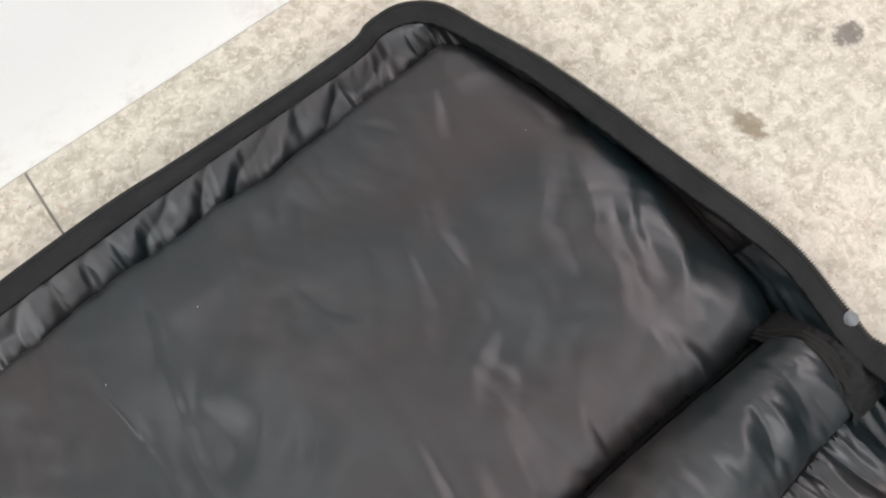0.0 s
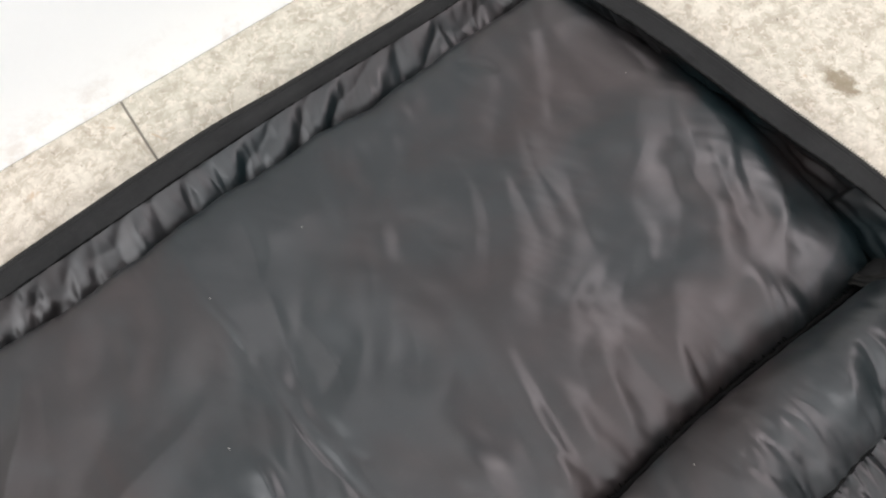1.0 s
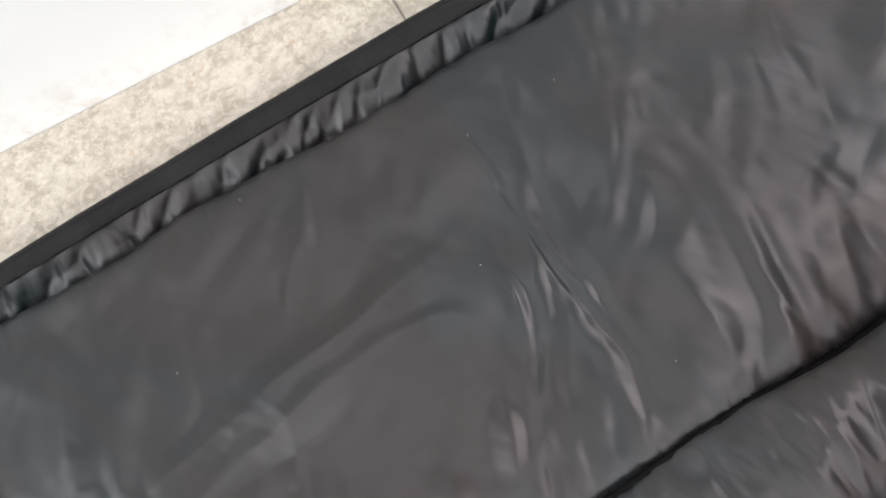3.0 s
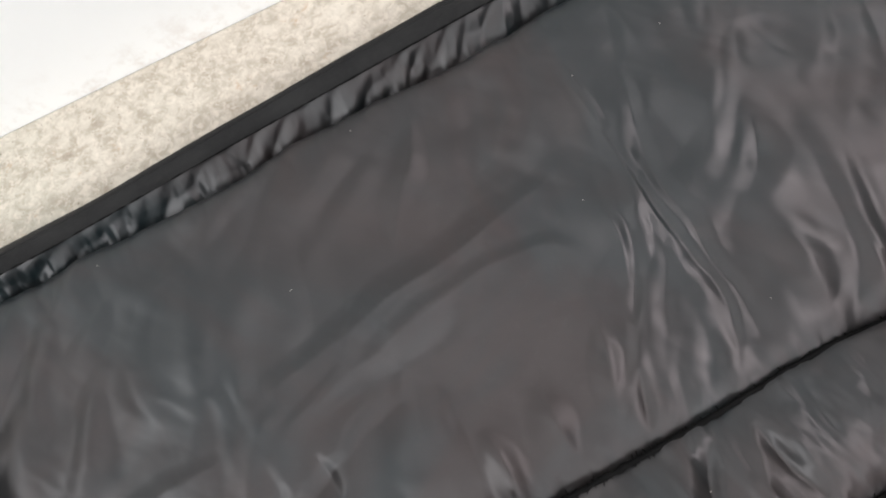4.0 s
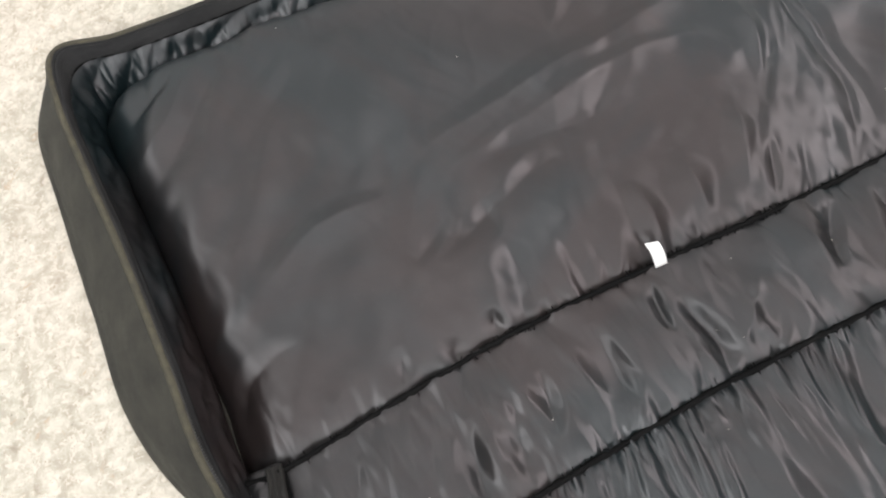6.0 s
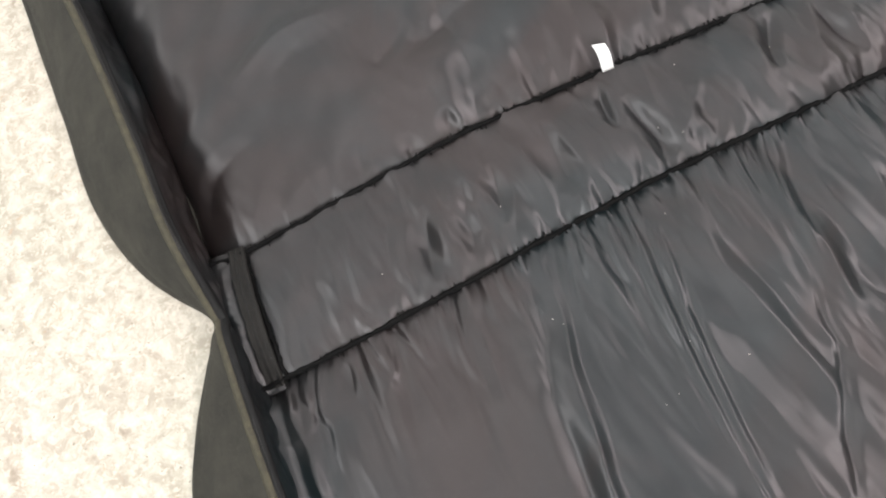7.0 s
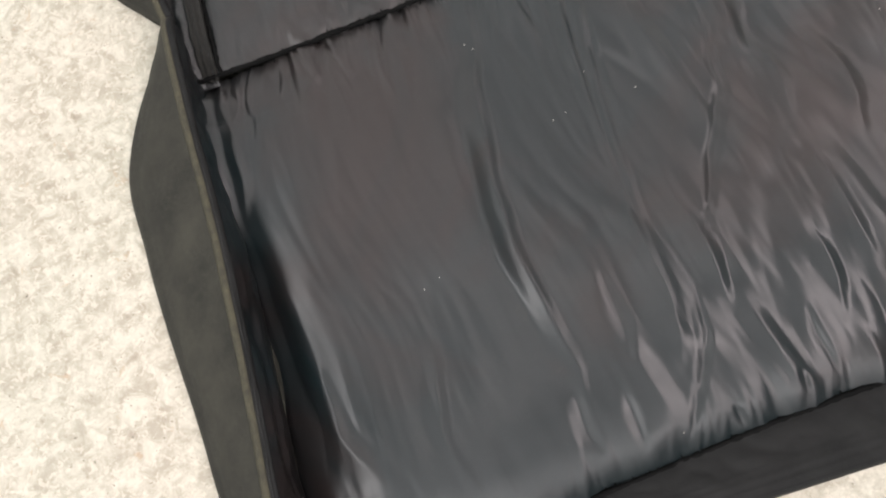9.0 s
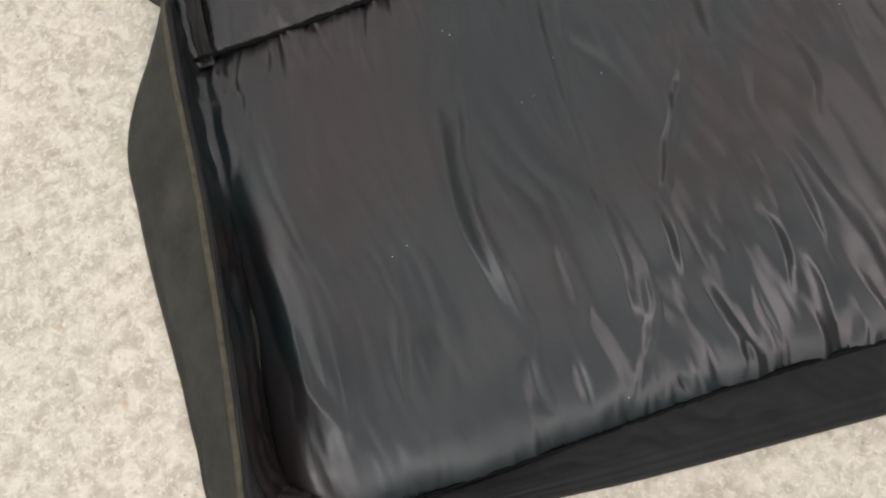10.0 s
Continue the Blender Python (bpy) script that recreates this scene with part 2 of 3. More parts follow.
    faces = np.stack([i * sides + k, i * sides + kk, (i + 1) * sides + kk, (i + 1) * sides + k], -1).reshape(-1, 4)
    return mesh_of(name, P.reshape(-1, 3), faces)


def boxes_mesh(name, centres, along, across, up, size):
    """Many small blocks in one mesh: centres and axes for each, size (length, width, height)."""
    k = np.array([(-1, -1, -1), (1, -1, -1), (1, 1, -1), (-1, 1, -1), (-0.7, -0.7, 1), (0.7, -0.7, 1), (0.7, 0.7, 1), (-0.7, 0.7, 1)]) * 0.5
    V = centres[:, None] + k[None, :, :1] * size[0] * along[:, None] + k[None, :, 1:2] * size[1] * across[:, None] + k[None, :, 2:] * size[2] * up[:, None]
    f = np.array([(4, 5, 6, 7), (0, 1, 5, 4), (1, 2, 6, 5), (2, 3, 7, 6), (3, 0, 4, 7), (0, 3, 2, 1)])
    faces = (np.arange(len(centres))[:, None, None] * 8 + f).reshape(-1, 4)
    return mesh_of(name, V.reshape(-1, 3), faces, False)


# ---- the room ----
TURN = -2.46
JOINT = (0.434, 0.4175, 0)
CORNER = Matrix.Translation((0.3, 0.4235, 0)) @ pose(0, 0, 0, 0, 0, TURN)


def structure(name, mesh, material, label):
    ob = part(name, mesh, material, None, label)
    ob.matrix_world = CORNER
    return tagged(ob, kind="structure")


def ground():
    """Large cement slabs with thin dark joints."""
    ob = part("floor", box_mesh("floor", (-2.6, -2.95, -0.1), (3.0, 0.62, 0)), GROUT, None, "worn beige speckled cement floor slabs with two dark stains")
    tagged(ob, kind="structure")
    turned = pose(*JOINT, 0, 0, TURN)
    for i in range(-3, 2):
        for j in range(-3, 0):
            me = box_mesh("slab", (max(i * 1.2, -3.0) + 0.0008, max(j * 1.2, -3.3) + 0.0008, -0.02), ((i + 1) * 1.2 - 0.0008, (j + 1) * 1.2 - 0.0008, 0.004), 0.0007)
            me.transform(turned)
            part("slab", me, FLOOR, ob).location.z = -0.003
    return ob


floor = ground()
structure("wall_north", box_mesh("wall", (-2.6, 0, -0.05), (2.5, 0.15, 1.0)), WALL, "white painted lower wall with brown scuffs near the floor")
# Unseen upper part, added dark so the front panel reflects less.
structure("unseen_upper_wall", box_mesh("wall", (-2.6, 0.004, 1.0), (2.5, 0.15, 2.7)), UNSEEN_GREY_WALL, "unseen grey upper wall, added to darken reflections in the lining")
# Unseen walls that close the room, kept grey for contrast in the sheen.
structure("wall_south", box_mesh("wall", (-2.6, -3.25, -0.05), (2.5, -3.1, 2.7)), UNSEEN_GREY_WALL, "unseen grey wall that closes the room and darkens reflections")
structure("wall_west", box_mesh("wall", (-2.75, -3.25, -0.05), (-2.6, 0.15, 2.7)), UNSEEN_GREY_WALL, "unseen grey wall that closes the room and darkens reflections")
structure("wall_east", box_mesh("wall", (2.5, -3.25, -0.05), (2.65, 0.15, 2.7)), UNSEEN_GREY_WALL, "unseen grey wall that closes the room and darkens reflections")
structure("ceiling", box_mesh("ceiling", (-2.75, -3.25, 2.7), (2.65, 0.15, 2.8)), CEILING, "unseen dark ceiling that dims reflections in the lining")

# ---- the open padded bag ----
bag = tagged(new("padded_bag"), "open black padded nylon bag lying flat on the floor", "bag")

# The two seams between the halves, left to right.
SEAM_A = [(-0.034, 0.002), (0.0, 0.0), (0.081, 0.011), (0.158, 0.020), (0.256, 0.024), (0.37, 0.026), (0.45, 0.030), (0.52, 0.027), (0.60, 0.029), (0.735, 0.022)]
SEAM_B = [(-0.034, -0.085), (0.0, -0.083), (0.08, -0.076), (0.171, -0.066), (0.26, -0.057), (0.385, -0.051), (0.50, -0.044), (0.60, -0.038), (0.735, -0.030)]


def seam_y(points, x):
    c = spline(points)
    return np.interp(x, c[:, 0], c[:, 1])


class Cloth:
    """A cushioned cloth over x and y: places on a grid and a height that folds add to."""

    def __init__(self, X, Y, Z):
        self.X, self.Y, self.Z = X, Y, Z


def fold(cloth, points, width, height):
    """A ridge or valley along a curve: two flanks that meet in a crease and fade outwards."""
    c = even(points, 26)
    lo, hi = c.min(0) - 2 * width, c.max(0) + 2 * width
    m = (cloth.X > lo[0]) & (cloth.X < hi[0]) & (cloth.Y > lo[1]) & (cloth.Y < hi[1])
    if not m.any():
        return
    p = np.stack([cloth.X[m], cloth.Y[m]], 1)
    bend = 0.022 + 1.2 * width
    p = p + (0.0012 + 0.1 * width) * np.stack([rough(p[:, 0] / bend, p[:, 1] / bend, 3), rough(p[:, 0] / bend, p[:, 1] / bend, 6)], 1)
    best, along, side = np.full(len(p), 9.0), np.zeros(len(p)), np.zeros(len(p))
    for i in range(len(c) - 1):
        a, d = c[i], c[i + 1] - c[i]
        t = ((p - a) @ d / (d @ d)).clip(0, 1)
        away = np.linalg.norm(p - a - t[:, None] * d, axis=1)
        near = away < best
        best[near], along[near] = away[near], ((i + t) / (len(c) - 1))[near]
        side[near] = np.sign((p - a) @ np.array([-d[1], d[0]]))[near]
    fade = np.sin(np.pi * (0.004 + 0.992 * along)) ** 1.1
    q = side * best / (width * (0.5 + 0.5 * fade))
    away = np.sqrt((q - 0.15) ** 2 + 0.012)
    shape = np.clip(1.05 - away / np.where(q > 0.15, 0.75, 1.25), 0, 1) ** 1.5
    cloth.Z[m] += height * fade * shape


def gathers(s, d, reach, pitch, seed):
    """Puckers that run away from a seam: s along it, d from it, in metres."""
    out = 0
    for k, (p, r, a) in enumerate(((pitch * 2.8, 2.6, 1.2), (pitch, 1.0, 0.75), (pitch * 0.45, 0.4, 0.4))):
        lean = s + 0.5 * d * rough(s / 0.05, 0 * s + 0.5, seed + 9 + k)
        length = reach * r * (0.45 + 1.3 * np.abs(rough(s / (p * 1.7), 0 * s + 0.5, seed + 5 + k)))
        wave = rough(lean / p, 0.3 + d / (reach * r * 2.4), seed + k)
        out = out + a * 1.5 * creased(wave, 0.08) * np.exp(-((np.maximum(d, 0) / length) ** 1.3))
    return out


def crumple(X, Y, turn, a, b, seed, soft=0.06):
    """Irregular facets of thin cloth, longer along one way than across."""
    c, s = math.cos(turn), math.sin(turn)
    u, v = X * c + Y * s, -X * s + Y * c
    u, v = u + 0.3 * a * rough(X / 0.09, Y / 0.09, seed + 1), v + 0.35 * b * rough(X / 0.09, Y / 0.09, seed + 2)
    w = creased(rough(u / a, v / b, seed), soft) - creased(rough(u / a * 1.3 + v / a, v / b * 1.3 - u / a * 0.5, seed + 4), soft)
    return w + 0.45 * creased(rough(u / a * 2.1 - v / a, v / b * 2.1, seed + 6), soft)


def panel_a():
    nx, ny = int(0.80 / 0.0011), int(0.30 / 0.0014)
    u, v = np.meshgrid(np.linspace(0, 1, nx), np.linspace(0, 1, ny), indexing="ij")
    left = np.interp(v, [0, 0.07, 0.3, 0.57, 0.78, 0.93, 1], [-0.028, -0.030, -0.0345, -0.0415, -0.050, -0.0555, -0.049])
    right = np.interp(v, [0, 0.1, 0.4, 0.7, 0.92, 1], [0.724, 0.732, 0.740, 0.733, 0.721, 0.707])
    X = left + (right - left) * u
    y0 = seam_y(SEAM_A, X)
    y1 = 0.297 + 0.002 * np.sin(X * 31) + 0.003 * rough(X / 0.045, X * 0, 4) - 0.004 * np.clip((X - 0.55) / 0.1, 0, 1)
    Y = y0 + (y1 - y0) * v
    ds, db, dl, dr = Y - y0, y1 - Y, X - left, right - X
    Z = 0.014 + (0.009 + 0.014 * np.clip(ds / 0.24, 0, 1)) * (1 - np.exp(-ds / 0.02)) * (1 - np.exp(-db / 0.0045)) * (1 - np.exp(-dl / 0.022)) * (1 - np.exp(-dr / 0.012)) - 0.012 * np.exp(-dl / 0.020)
    Z += (0.006 * rough(X / 0.16, Y / 0.14, 8) + 0.0028 * rough(X / 0.075 + Y / 0.2, Y / 0.06, 15)) * np.minimum(1, np.minimum(ds, db) / 0.05)
    inner = np.clip(np.minimum(np.minimum(ds, db), np.minimum(dl, dr)) / 0.02, 0, 1)
    Z += inner * (0.0025 * crumple(X, Y, 0.9, 0.12, 0.055, 11, 0.10) + 0.0004 * crumple(X, Y, 2.2, 0.06, 0.022, 22, 0.10))
    Z -= 0.010 * np.exp(-ds / 0.014) * np.clip((X - 0.45) / 0.15, 0, 1)
    Z += 0.0046 * gathers(X, ds, 0.023, 0.015, 31) * (0.55 + 0.45 * np.clip((X - 0.1) / 0.12, 0, 1) - 0.6 * np.clip((X - 0.30) / 0.06, 0, 1) * np.clip((0.56 - X) / 0.08, 0.3, 1))
    Z += 0.0024 * gathers(X, db, 0.018, 0.017, 41)
    return Cloth(X, Y, Z)


def panel_b():
    nx, ny = int(0.76 / 0.0009), int(0.33 / 0.0018)
    u, v = np.meshgrid(np.linspace(0, 1, nx), np.linspace(0, 1, ny), indexing="ij")
    left = np.interp(v, [0, 0.1, 0.3, 0.6, 0.9, 1], [-0.028, -0.0225, -0.0180, -0.0160, -0.0160, -0.002])
    right = np.interp(v, [0, 0.2, 0.8, 1], [0.728, 0.738, 0.735, 0.715])
    X = left + (right - left) * u
    y0 = seam_y(SEAM_B, X)
    y1 = -0.404 + np.interp(X, [0, 0.12, 0.26, 0.36, 0.7], [-0.002, 0.004, 0.017, 0.021, 0.018]) + 0.0015 * rough(X / 0.03, X * 0, 7)
    Y = y0 + (y1 - y0) * v
    ds, db, dl, dr = y0 - Y, Y - y1, X - left, right - X
    rise = np.clip(ds / 0.26, 0, 1)
    belly = 0.011 * (1 - 0.45 * np.clip((X - 0.22) / 0.15, 0, 1)) * (0.35 * rise + 0.65 * 0.5 * (1 - np.cos(np.pi * rise)))
    Z = 0.0155 + (0.004 * (1 - np.exp(-ds / 0.018)) + belly) * (1 - np.exp(-db / 0.013)) * (1 - np.exp(-dl / 0.03)) * (1 - np.exp(-dr / 0.02)) - 0.012 * np.exp(-dl / 0.022)
    low = np.clip((-0.14 - Y) / 0.09, 0, 1)
    Z += (1 - low * low * (3 - 2 * low)) * (0.015 * np.exp(-dl / 0.022) + 0.011 * np.exp(-dl / 0.007)) * np.clip(ds / 0.015, 0, 1)
    Z += (0.004 * rough(X / 0.15, Y / 0.13, 18) + 0.002 * rough(X / 0.06, Y / 0.09, 19)) * np.minimum(1, np.minimum(ds, db) / 0.05)
    inner = np.clip(np.minimum(np.minimum(ds, db), np.minimum(dl, dr)) / 0.02, 0, 1)
    Z += inner * (0.0028 * crumple(X, Y, 1.85, 0.24, 0.042, 51, 0.08) * (0.12 + 0.88 * np.clip((X - 0.13) / 0.12, 0, 1)) + 0.0004 * crumple(X, Y, 1.75, 0.10, 0.015, 61, 0.08))
    Z += 0.0056 * gathers(X, ds, 0.032, 0.0095, 71) * (0.75 + 0.25 * np.clip((X - 0.05) / 0.1, 0, 1))
    Z += 0.0024 * gathers(X, db, 0.016, 0.010, 81) * (0.6 + 0.4 * np.clip((X - 0.15) / 0.1, 0, 1))
    return Cloth(X, Y, Z)


def spine_band():
    nx, ny = int(0.72 / 0.0009), 70
    u, v = np.meshgrid(np.linspace(0, 1, nx), np.linspace(0, 1, ny), indexing="ij")
    X = -0.003 + (0.712 + 0.004 * np.sin(np.pi * v)) * u
    y0, y1 = seam_y(SEAM_B, X), seam_y(SEAM_A, X)
    Y = y0 + (y1 - y0) * v
    d0, d1 = Y - y0, y1 - Y
    tall = np.interp(X, [0, 0.25, 0.45, 0.56, 0.66, 0.72], [0.004, 0.006, 0.010, 0.018, 0.025, 0.0185])
    Z = 0.0165 + 0.004 * np.clip((X - 0.4) / 0.3, 0, 1) + tall * np.sin(np.pi * v) ** 0.7
    Y = Y + 0.010 * np.clip((X - 0.5) / 0.15, 0, 1) * np.sin(np.pi * v)
    inner = np.clip(np.minimum(d0, d1) / 0.015, 0, 1)
    Z += inner * (0.0034 * crumple(X, Y, 1.75, 0.11, 0.040, 91, 0.08) + 0.0006 * crumple(X, Y, 1.7, 0.05, 0.012, 95, 0.08))
    Z += (0.5 + 0.5 * np.clip((X - 0.02) / 0.08, 0, 1)) * (0.0044 * gathers(X, d0, 0.026, 0.019, 101) + 0.0038 * gathers(X, d1, 0.022, 0.021, 111))
    return Cloth(X, Y, Z)


PA, PB, PS = panel_a(), panel_b(), spine_band()

# Folds in the cloth: a curve, a width and a height in metres.
fold(PB, [(0.168, -0.068), (0.160, -0.110), (0.150, -0.155), (0.144, -0.205), (0.144, -0.250), (0.150, -0.289), (0.155, -0.323), (0.154, -0.355)], 0.0105, 0.0046)
fold(PB, [(0.156, -0.070), (0.148, -0.110), (0.137, -0.155), (0.131, -0.205), (0.131, -0.250), (0.137, -0.289), (0.143, -0.323)], 0.0120, -0.0028)
fold(PB, [(0.256, -0.080), (0.257, -0.110), (0.266, -0.148), (0.277, -0.179), (0.282, -0.206)], 0.0173, 0.0041)
fold(PB, [(0.320, -0.066), (0.313, -0.104), (0.318, -0.134), (0.318, -0.164), (0.323, -0.181)], 0.0197, 0.0047)
fold(PB, [(0.368, -0.076), (0.368, -0.109), (0.366, -0.148)], 0.0092, 0.0022)
fold(PB, [(0.242, -0.221), (0.243, -0.258), (0.248, -0.284), (0.248, -0.305), (0.251, -0.323)], 0.0127, 0.003)
fold(PB, [(0.215, -0.224), (0.214, -0.260), (0.217, -0.289), (0.216, -0.319), (0.214, -0.344)], 0.0162, 0.0038)
fold(PB, [(0.187, -0.279), (0.187, -0.307), (0.187, -0.333)], 0.0092, -0.0022)
fold(PB, [(0.330, -0.241), (0.334, -0.272), (0.336, -0.304), (0.339, -0.322)], 0.0092, 0.0022)
fold(PB, [(0.312, -0.290), (0.313, -0.318), (0.312, -0.344)], 0.0087, 0.0021)
fold(PB, [(0.327, -0.162), (0.333, -0.192), (0.331, -0.222)], 0.0092, 0.0022)
fold(PB, [(0.363, -0.165), (0.371, -0.204), (0.368, -0.246)], 0.0116, 0.0027)
fold(PB, [(0.308, -0.135), (0.298, -0.169), (0.296, -0.192), (0.282, -0.215), (0.265, -0.250), (0.248, -0.284)], 0.004, -0.0015)
fold(PB, [(0.235, -0.301), (0.232, -0.324), (0.232, -0.333), (0.217, -0.358), (0.201, -0.387)], 0.0046, -0.0013)
fold(PB, [(0.312, -0.136), (0.302, -0.170), (0.300, -0.193), (0.286, -0.216), (0.268, -0.251), (0.251, -0.285)], 0.0052, -0.0011)
fold(PB, [(0.078, -0.267), (0.082, -0.289), (0.078, -0.320), (0.074, -0.341), (0.085, -0.378)], 0.0081, 0.0017)
fold(PB, [(0.011, -0.281), (0.014, -0.308), (0.021, -0.335), (0.037, -0.358)], 0.0139, 0.003)
fold(PB, [(-0.007, -0.196), (-0.005, -0.248), (-0.001, -0.290), (0.005, -0.322), (0.006, -0.357)], 0.0173, -0.0062)
fold(PB, [(0.232, -0.370), (0.234, -0.377), (0.236, -0.385)], 0.0046, -0.0017)
fold(PB, [(0.291, -0.331), (0.292, -0.351), (0.296, -0.373)], 0.0046, -0.0017)
fold(PB, [(0.273, -0.360), (0.275, -0.375)], 0.0046, -0.0017)
fold(PB, [(0.150, -0.338), (0.152, -0.361), (0.157, -0.377)], 0.0081, -0.0019)
fold(PB, [(0.176, -0.346), (0.179, -0.365), (0.180, -0.381)], 0.0069, -0.0016)
fold(PB, [(0.200, -0.077), (0.201, -0.097), (0.207, -0.115)], 0.0069, -0.0016)
fold(PB, [(0.235, -0.074), (0.234, -0.088), (0.232, -0.105)], 0.0058, 0.0014)
fold(PB, [(0.098, -0.087), (0.099, -0.100), (0.102, -0.114)], 0.0058, 0.0012)
fold(PB, [(0.058, -0.093), (0.057, -0.104), (0.049, -0.114)], 0.0058, 0.0012)
fold(PB, [(-0.030, -0.104), (-0.018, -0.120), (0.003, -0.119)], 0.0058, 0.0012)
fold(PB, [(-0.003, -0.126), (-0.003, -0.150), (0.004, -0.162)], 0.0069, 0.0015)
fold(PS, [(0.111, -0.016), (0.105, -0.042), (0.101, -0.066)], 0.0110, -0.0042)
fold(PS, [(0.161, -0.005), (0.158, -0.029), (0.156, -0.049)], 0.0120, -0.0045)
fold(PS, [(0.202, 0.007), (0.201, -0.024), (0.204, -0.050)], 0.0200, -0.0060)
fold(PS, [(0.257, 0.001), (0.263, -0.026), (0.270, -0.047)], 0.0140, -0.0055)
fold(PS, [(0.245, 0.016), (0.244, -0.001), (0.246, -0.018)], 0.0060, -0.0042)
fold(PS, [(0.310, -0.003), (0.294, -0.023), (0.279, -0.042)], 0.0092, 0.0022)
fold(PS, [(0.056, -0.016), (0.052, -0.042), (0.048, -0.068)], 0.0081, -0.0017)
fold(PS, [(0.087, -0.014), (0.080, -0.043), (0.074, -0.068)], 0.0081, -0.0017)
fold(PS, [(0.140, -0.008), (0.134, -0.039), (0.129, -0.061)], 0.0092, -0.002)
fold(PA, [(0.317, 0.278), (0.306, 0.252), (0.285, 0.224), (0.263, 0.197)], 0.0140, 0.0048)
fold(PA, [(0.131, 0.146), (0.198, 0.159), (0.261, 0.169), (0.326, 0.180), (0.371, 0.190), (0.394, 0.203)], 0.0210, 0.0046)
fold(PA, [(0.162, 0.131), (0.212, 0.141), (0.264, 0.152), (0.313, 0.158), (0.350, 0.155), (0.369, 0.134)], 0.0140, 0.0036)
fold(PA, [(0.179, 0.126), (0.221, 0.128), (0.259, 0.127), (0.314, 0.124)], 0.0279, -0.0040)
fold(PA, [(0.033, 0.284), (0.006, 0.252), (-0.026, 0.228), (-0.052, 0.214)], 0.0300, 0.0062)
fold(PA, [(0.055, 0.282), (0.029, 0.253), (-0.002, 0.220), (-0.032, 0.196)], 0.0240, -0.0040)
fold(PA, [(0.012, 0.283), (-0.004, 0.270), (-0.025, 0.256)], 0.0109, -0.0031)
fold(PA, [(0.351, 0.103), (0.344, 0.076), (0.332, 0.045)], 0.0121, 0.0029)
fold(PA, [(0.302, 0.089), (0.301, 0.069), (0.301, 0.037)], 0.0170, 0.0040)
fold(PA, [(0.263, 0.079), (0.265, 0.055), (0.266, 0.029)], 0.0182, 0.0043)
fold(PA, [(0.360, 0.068), (0.355, 0.053), (0.347, 0.035)], 0.0079, -0.0023)
fold(PA, [(0.386, 0.121), (0.379, 0.107), (0.370, 0.089)], 0.0061, -0.0022)
fold(PA, [(0.407, 0.250), (0.411, 0.225), (0.413, 0.188), (0.414, 0.157), (0.417, 0.119), (0.422, 0.085), (0.417, 0.057), (0.406, 0.038)], 0.0085, -0.0024)
fold(PA, [(0.443, 0.235), (0.437, 0.211), (0.425, 0.169), (0.428, 0.129), (0.428, 0.097), (0.432, 0.072), (0.429, 0.044)], 0.0121, -0.0026)
fold(PA, [(0.387, 0.164), (0.384, 0.137), (0.379, 0.112)], 0.0134, 0.0032)
fold(PA, [(0.172, 0.111), (0.172, 0.095), (0.174, 0.078)], 0.0085, -0.0018)
fold(PA, [(0.111, 0.109), (0.115, 0.093), (0.123, 0.078)], 0.0097, -0.0012)
fold(PA, [(0.174, 0.079), (0.176, 0.052), (0.178, 0.028)], 0.0180, -0.0034)
fold(PA, [(0.089, 0.040), (0.083, 0.023), (0.082, 0.012)], 0.0120, -0.0032)
fold(PA, [(0.143, 0.120), (0.144, 0.092), (0.162, 0.089)], 0.0104, -0.0012)
fold(PA, [(0.024, 0.106), (0.074, 0.128), (0.124, 0.133)], 0.0150, 0.0048)
fold(PA, [(-0.017, 0.031), (-0.003, 0.056), (0.039, 0.070)], 0.0150, -0.0032)
fold(PA, [(0.469, 0.126), (0.469, 0.101), (0.473, 0.074), (0.472, 0.050)], 0.0279, 0.0012)
fold(PA, [(0.412, 0.257), (0.414, 0.220), (0.413, 0.184), (0.413, 0.151), (0.416, 0.116)], 0.0073, 0.0018)
fold(PA, [(0.708, 0.085), (0.690, 0.073), (0.674, 0.054)], 0.0158, 0.0014)
fold(PA, [(0.520, 0.214), (0.528, 0.192), (0.542, 0.173)], 0.0158, 0.0014)
fold(PA, [(0.614, 0.276), (0.620, 0.264), (0.630, 0.250)], 0.0106, 0.0009)
fold(PA, [(0.687, 0.184), (0.657, 0.163), (0.630, 0.151)], 0.0299, 0.0025)
fold(PA, [(0.701, 0.173), (0.679, 0.136), (0.658, 0.124)], 0.0229, 0.0020)
fold(PA, [(0.551, 0.088), (0.567, 0.083), (0.595, 0.078)], 0.0175, 0.0014)
fold(PA, [(0.445, 0.209), (0.443, 0.162), (0.436, 0.137)], 0.0260, -0.0024)
fold(PA, [(0.455, 0.272), (0.448, 0.250), (0.439, 0.230)], 0.0109, -0.0024)
fold(PA, [(0.601, 0.035), (0.624, 0.036), (0.648, 0.038)], 0.0236, -0.0009)
fold(PA, [(0.697, 0.197), (0.672, 0.178), (0.651, 0.163), (0.630, 0.162)], 0.0196, 0.0012)
fold(PA, [(0.718, 0.196), (0.717, 0.176)], 0.0174, -0.0009)
fold(PA, [(0.717, 0.138), (0.688, 0.120), (0.654, 0.114), (0.625, 0.119)], 0.0196, 0.0012)
fold(PA, [(0.722, 0.109), (0.706, 0.090), (0.679, 0.074)], 0.0130, 0.0012)
fold(PA, [(0.735, 0.061), (0.707, 0.049), (0.678, 0.041)], 0.0196, 0.0012)
fold(PA, [(0.625, 0.095), (0.650, 0.090), (0.677, 0.089)], 0.0196, 0.0012)
